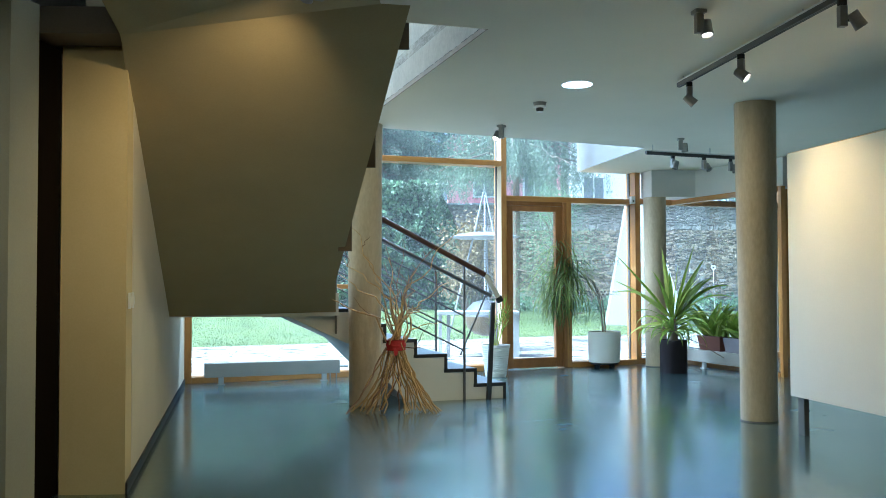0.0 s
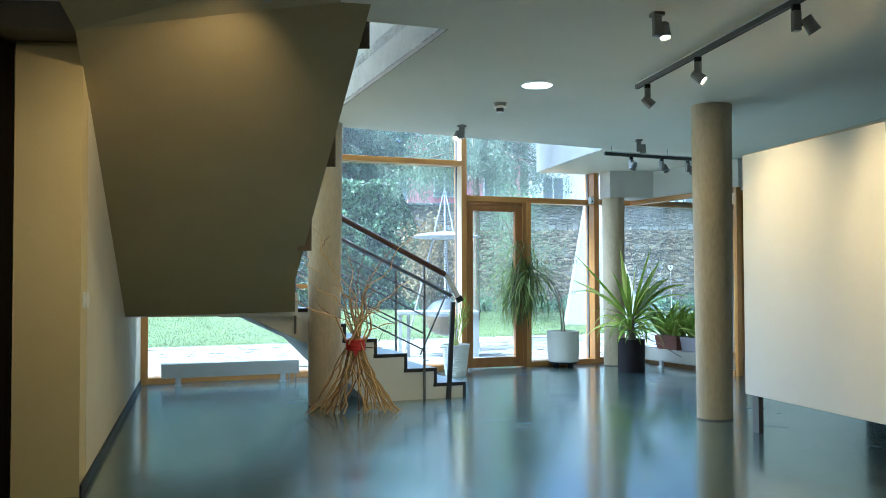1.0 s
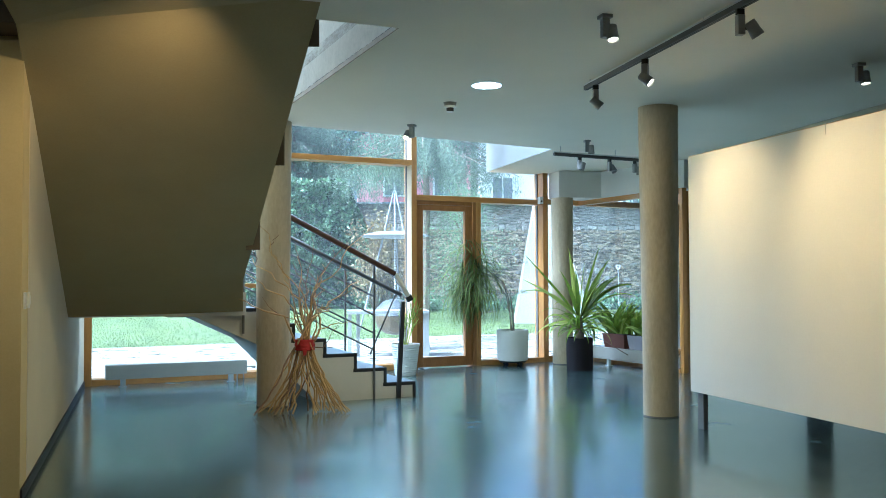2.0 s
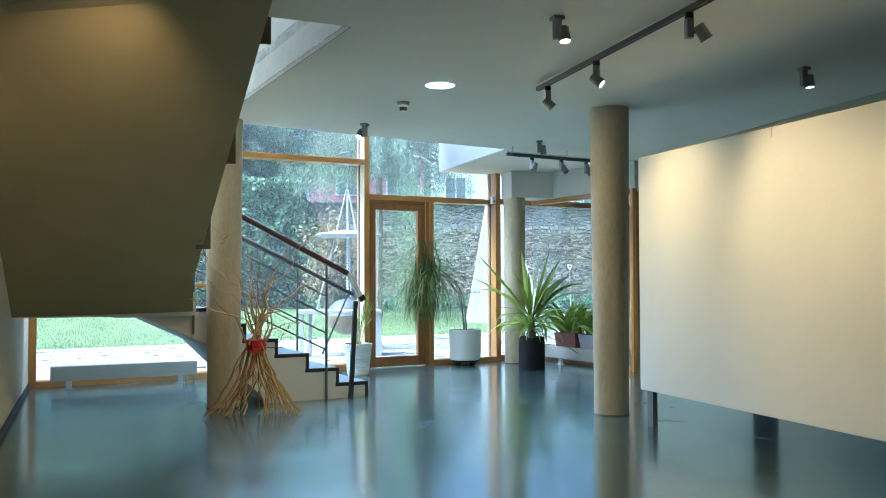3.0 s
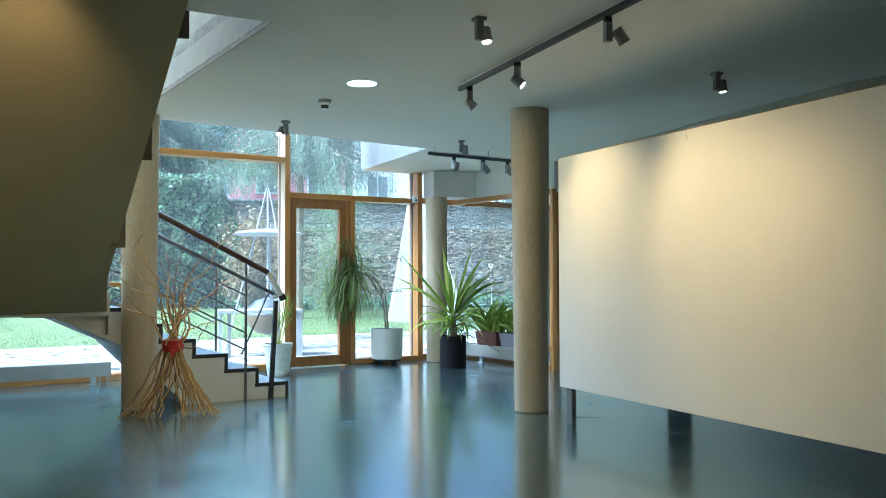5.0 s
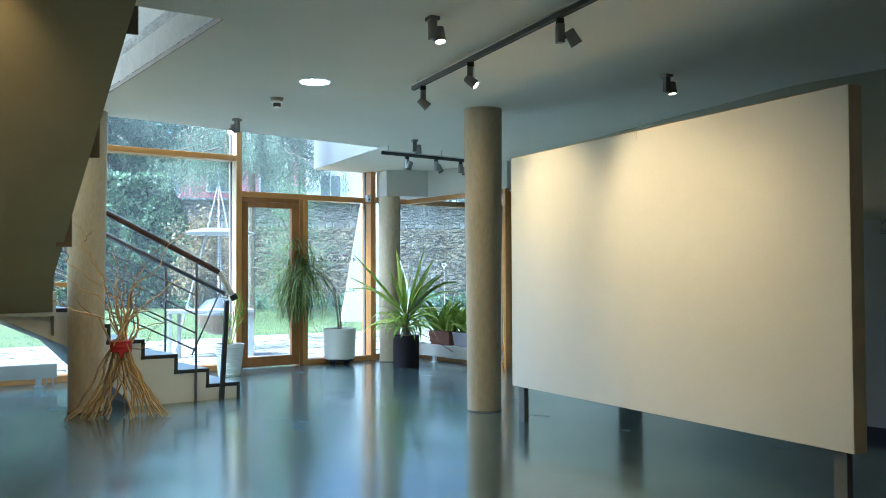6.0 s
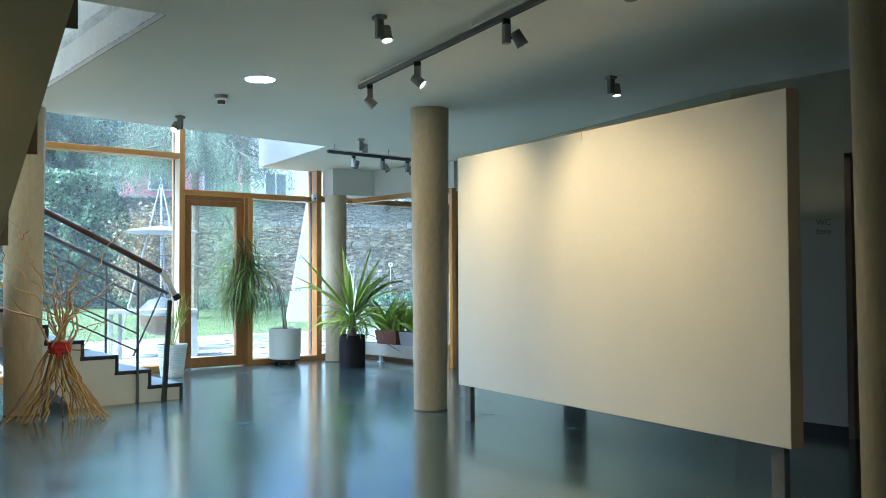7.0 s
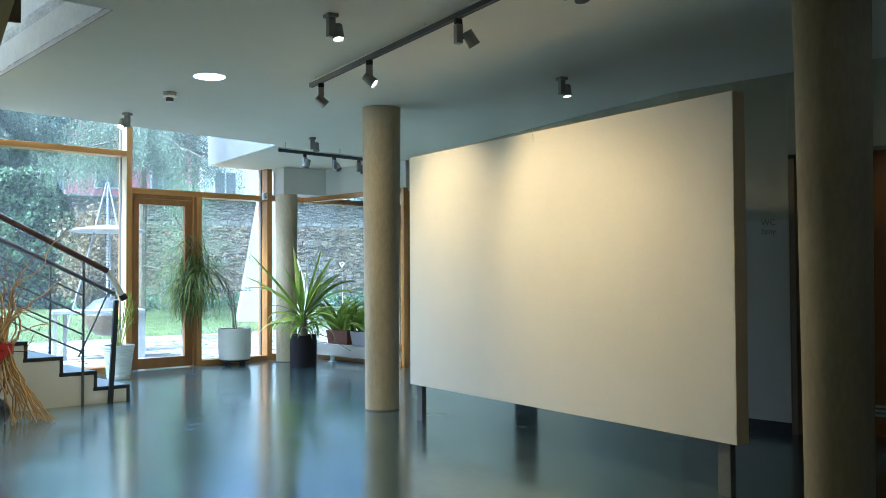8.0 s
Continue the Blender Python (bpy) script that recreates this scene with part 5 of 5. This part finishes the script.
marks = thing("glass_marking", "two dashed rows of pale bird-strike marks on the glass", "marking", m=FACADE)
for z in (1.56, 1.09):
    for k in range(13):
        s_ = 5.5 + k * 0.07
        part("mark", joined(box(s_, s_ + 0.038, 0.19, 0.194, z, z + 0.014), box(s_ + 0.03, s_ + 0.07, 0.19, 0.194, z - 0.04, z - 0.026), box(s_ + 0.028, s_ + 0.038, 0.19, 0.194, z - 0.03, z + 0.004)), WHITE, marks)


# ---- stone wall, piece by piece ----
wall_ob = thing("garden_wall", "grey rubble stone garden wall under a slate coping", "wall", kind="structure")
part("core", box(-40, 60, 30.0, 30.6, -0.3, 3.72), MORTAR, wall_ob, "dark mortar bed")
srnd = random.Random(17)
stones = []
for k in range(9):
    bm = box(-0.5, 0.5, -0.5, 0.5, -0.5, 0.5)
    bmesh.ops.bevel(bm, geom=bm.edges[:], offset=0.1, segments=1, affect="EDGES")
    for v in bm.verts:
        v.co += Vector((srnd.uniform(-0.07, 0.07), srnd.uniform(-0.05, 0.05), srnd.uniform(-0.09, 0.09)))
    stones.append(mesh("stone", bm, STONE))
PALE = surface("pale_slate_stone", (0.19, 0.175, 0.145), (0.34, 0.32, 0.275), 2.5, 0.8, 14, 0.4, vary=0.3)
flags = []
for me in stones[:4]:
    me = me.copy()
    me.name = "stone"
    me.materials.clear()
    me.materials.append(PALE)
    flags.append(me)
z = 0.28
loose = []
while z < 3.7:
    # rubble below, one course of large pale blocks, thin slates at the top
    course = 0 if z < 2.86 else 1 if z < 3.02 else 2
    h = (srnd.uniform(0.038, 0.08), srnd.uniform(0.15, 0.19), srnd.uniform(0.032, 0.05))[course]
    x = 0.3 + srnd.uniform(0, 0.2)
    while x < 12.0:
        w = srnd.choice((0.05, 0.08, 0.11, 0.15, 0.22)) * srnd.uniform(0.8, 1.25) * (1.0, 1.7, 0.9)[course]
        tall_ = h * (1.0 if course == 2 else srnd.uniform(0.75, 1.3))
        big = course == 0 and srnd.random() < 0.02
        m = pose(x + w / 2, 30.035 - srnd.uniform(0, 0.04) - (0.02 if big else 0), z + h / 2 + srnd.uniform(-0.025, 0.025), 0, srnd.uniform(-10, 10) if course < 2 else srnd.uniform(-3, 3), 0) @ Matrix.Diagonal((w * (1.3 if big else 0.97), 0.16, tall_ * (1.9 if big else 1.0), 1))
        loose.append((m, srnd.choice(flags if big or course else stones)))
        x += w
    z += h
# the stones seen between door and lobby are parts; the others stay together
loose.sort(key=lambda q: abs(q[0].translation.x - 6.0))
for m, me in loose[:300]:
    ob = new("stone", me)
    ob.parent = wall_ob
    ob.matrix_basis = m
for kind_, material in ((stones, STONE), (flags, PALE)):
    rubble = []
    for m, me in loose[300:]:
        if me in kind_:
            bm = bmesh.new()
            bm.from_mesh(me)
            rubble.append(moved(bm, m))
    tagged(part("rubble", joined(*rubble), material, wall_ob, "rest of the rubble stones"), kind="stuff")
slates = []
for k in range(4):
    bm = box(-0.5, 0.5, -0.5, 0.5, -0.5, 0.5)
    for v in bm.verts:
        v.co += Vector((srnd.uniform(-0.06, 0.06), srnd.uniform(-0.05, 0.05), 0))
    slates.append(mesh("slate", bm, SLATE))
for k in range(60):
    ob = new("slate", srnd.choice(slates))
    ob.parent = wall_ob
    ob.matrix_basis = pose(-0.2 + k * 0.21, 30.25, 3.76 + srnd.uniform(-0.01, 0.01), 3, srnd.uniform(-3, 3), srnd.uniform(-3, 3)) @ Matrix.Diagonal((0.205, 0.85, 0.05, 1))

# ---- flagstones before the glass front ----
frnd = random.Random(29)
shapes = []
for k in range(8):
    bm = box(-0.5, 0.5, -0.5, 0.5, -1.0, 0.0)
    bmesh.ops.bevel(bm, geom=[e for e in bm.edges if abs(e.verts[0].co.z - e.verts[1].co.z) > 0.5], offset=0.16, segments=1, affect="EDGES")
    for v in bm.verts:
        v.co += Vector((frnd.uniform(-0.05, 0.05), frnd.uniform(-0.07, 0.07), 0))
    shapes.append(mesh("flagstone", bm, PAVING))
laid, n_ = [], 0.3
while n_ < 6.75:
    deep = min(frnd.uniform(0.3, 0.46), 6.88 - n_)
    s_ = -4.0 + frnd.uniform(0, 0.4)
    while s_ < 12:
        w = frnd.uniform(0.35, 0.72)
        laid.append((pose(s_ + w / 2, n_ + deep / 2 + frnd.uniform(-0.02, 0.02), -0.026 - frnd.uniform(0, 0.008), frnd.uniform(-0.6, 0.6), frnd.uniform(-0.6, 0.6), frnd.uniform(-6, 6)) @ Matrix.Diagonal((w * 0.93, deep * 0.9, 0.025, 1)), frnd.choice(shapes)))
        s_ += w
    n_ += deep
laid.sort(key=lambda q: q[0].translation.y + 0.25 * abs(q[0].translation.x - 3))
for m, me in laid[:300]:
    ob = new("flagstone", me)
    ob.parent = paved
    ob.matrix_basis = m
rest = []
for m, me in laid[300:]:
    bm = bmesh.new()
    bm.from_mesh(me)
    rest.append(moved(bm, m))
tagged(part("flagstones", joined(*rest), PAVING, paved, "rest of the flagstones"), kind="stuff")

# ---- blades of grass on the lawn and in the joints ----
BLADE = surface("grass_blade", (0.08, 0.12, 0.03), (0.23, 0.28, 0.09), 1.0, 0.7, 9, 0.0, vary=0.45, thin=0.3)
count = 70000
gs, gn = lrnd.uniform(-6, 14, count), 6.85 + 11.5 * lrnd.uniform(0, 1, count) ** 1.3
sparse = 5000
gs[:sparse], gn[:sparse] = lrnd.uniform(-4, 12, sparse), lrnd.uniform(3.6, 6.9, sparse)
gz = np.interp(gn, rows, high) - 0.004
yaw_, tall_ = lrnd.uniform(0, 6.28, count), lrnd.uniform(0.02, 0.06, count)
lean_ = lrnd.normal(size=(count, 2)) * 0.02
wide_ = 0.006
foot = np.stack([gs, gn, gz], 1)
across = np.stack([np.cos(yaw_) * wide_, np.sin(yaw_) * wide_, np.zeros(count)], 1)
tip_ = foot + np.stack([lean_[:, 0], lean_[:, 1], tall_], 1)
me = bpy.data.meshes.new("grass")
me.from_pydata(np.stack([foot - across, foot + across, tip_], 1).reshape(-1, 3).tolist(), [], np.arange(count * 3).reshape(-1, 3).tolist())
me.materials.append(BLADE)
turf = new("grass", me)
turf.matrix_basis = FACADE
tagged(turf, "short uneven green grass of the lawn", "grass", kind="stuff")
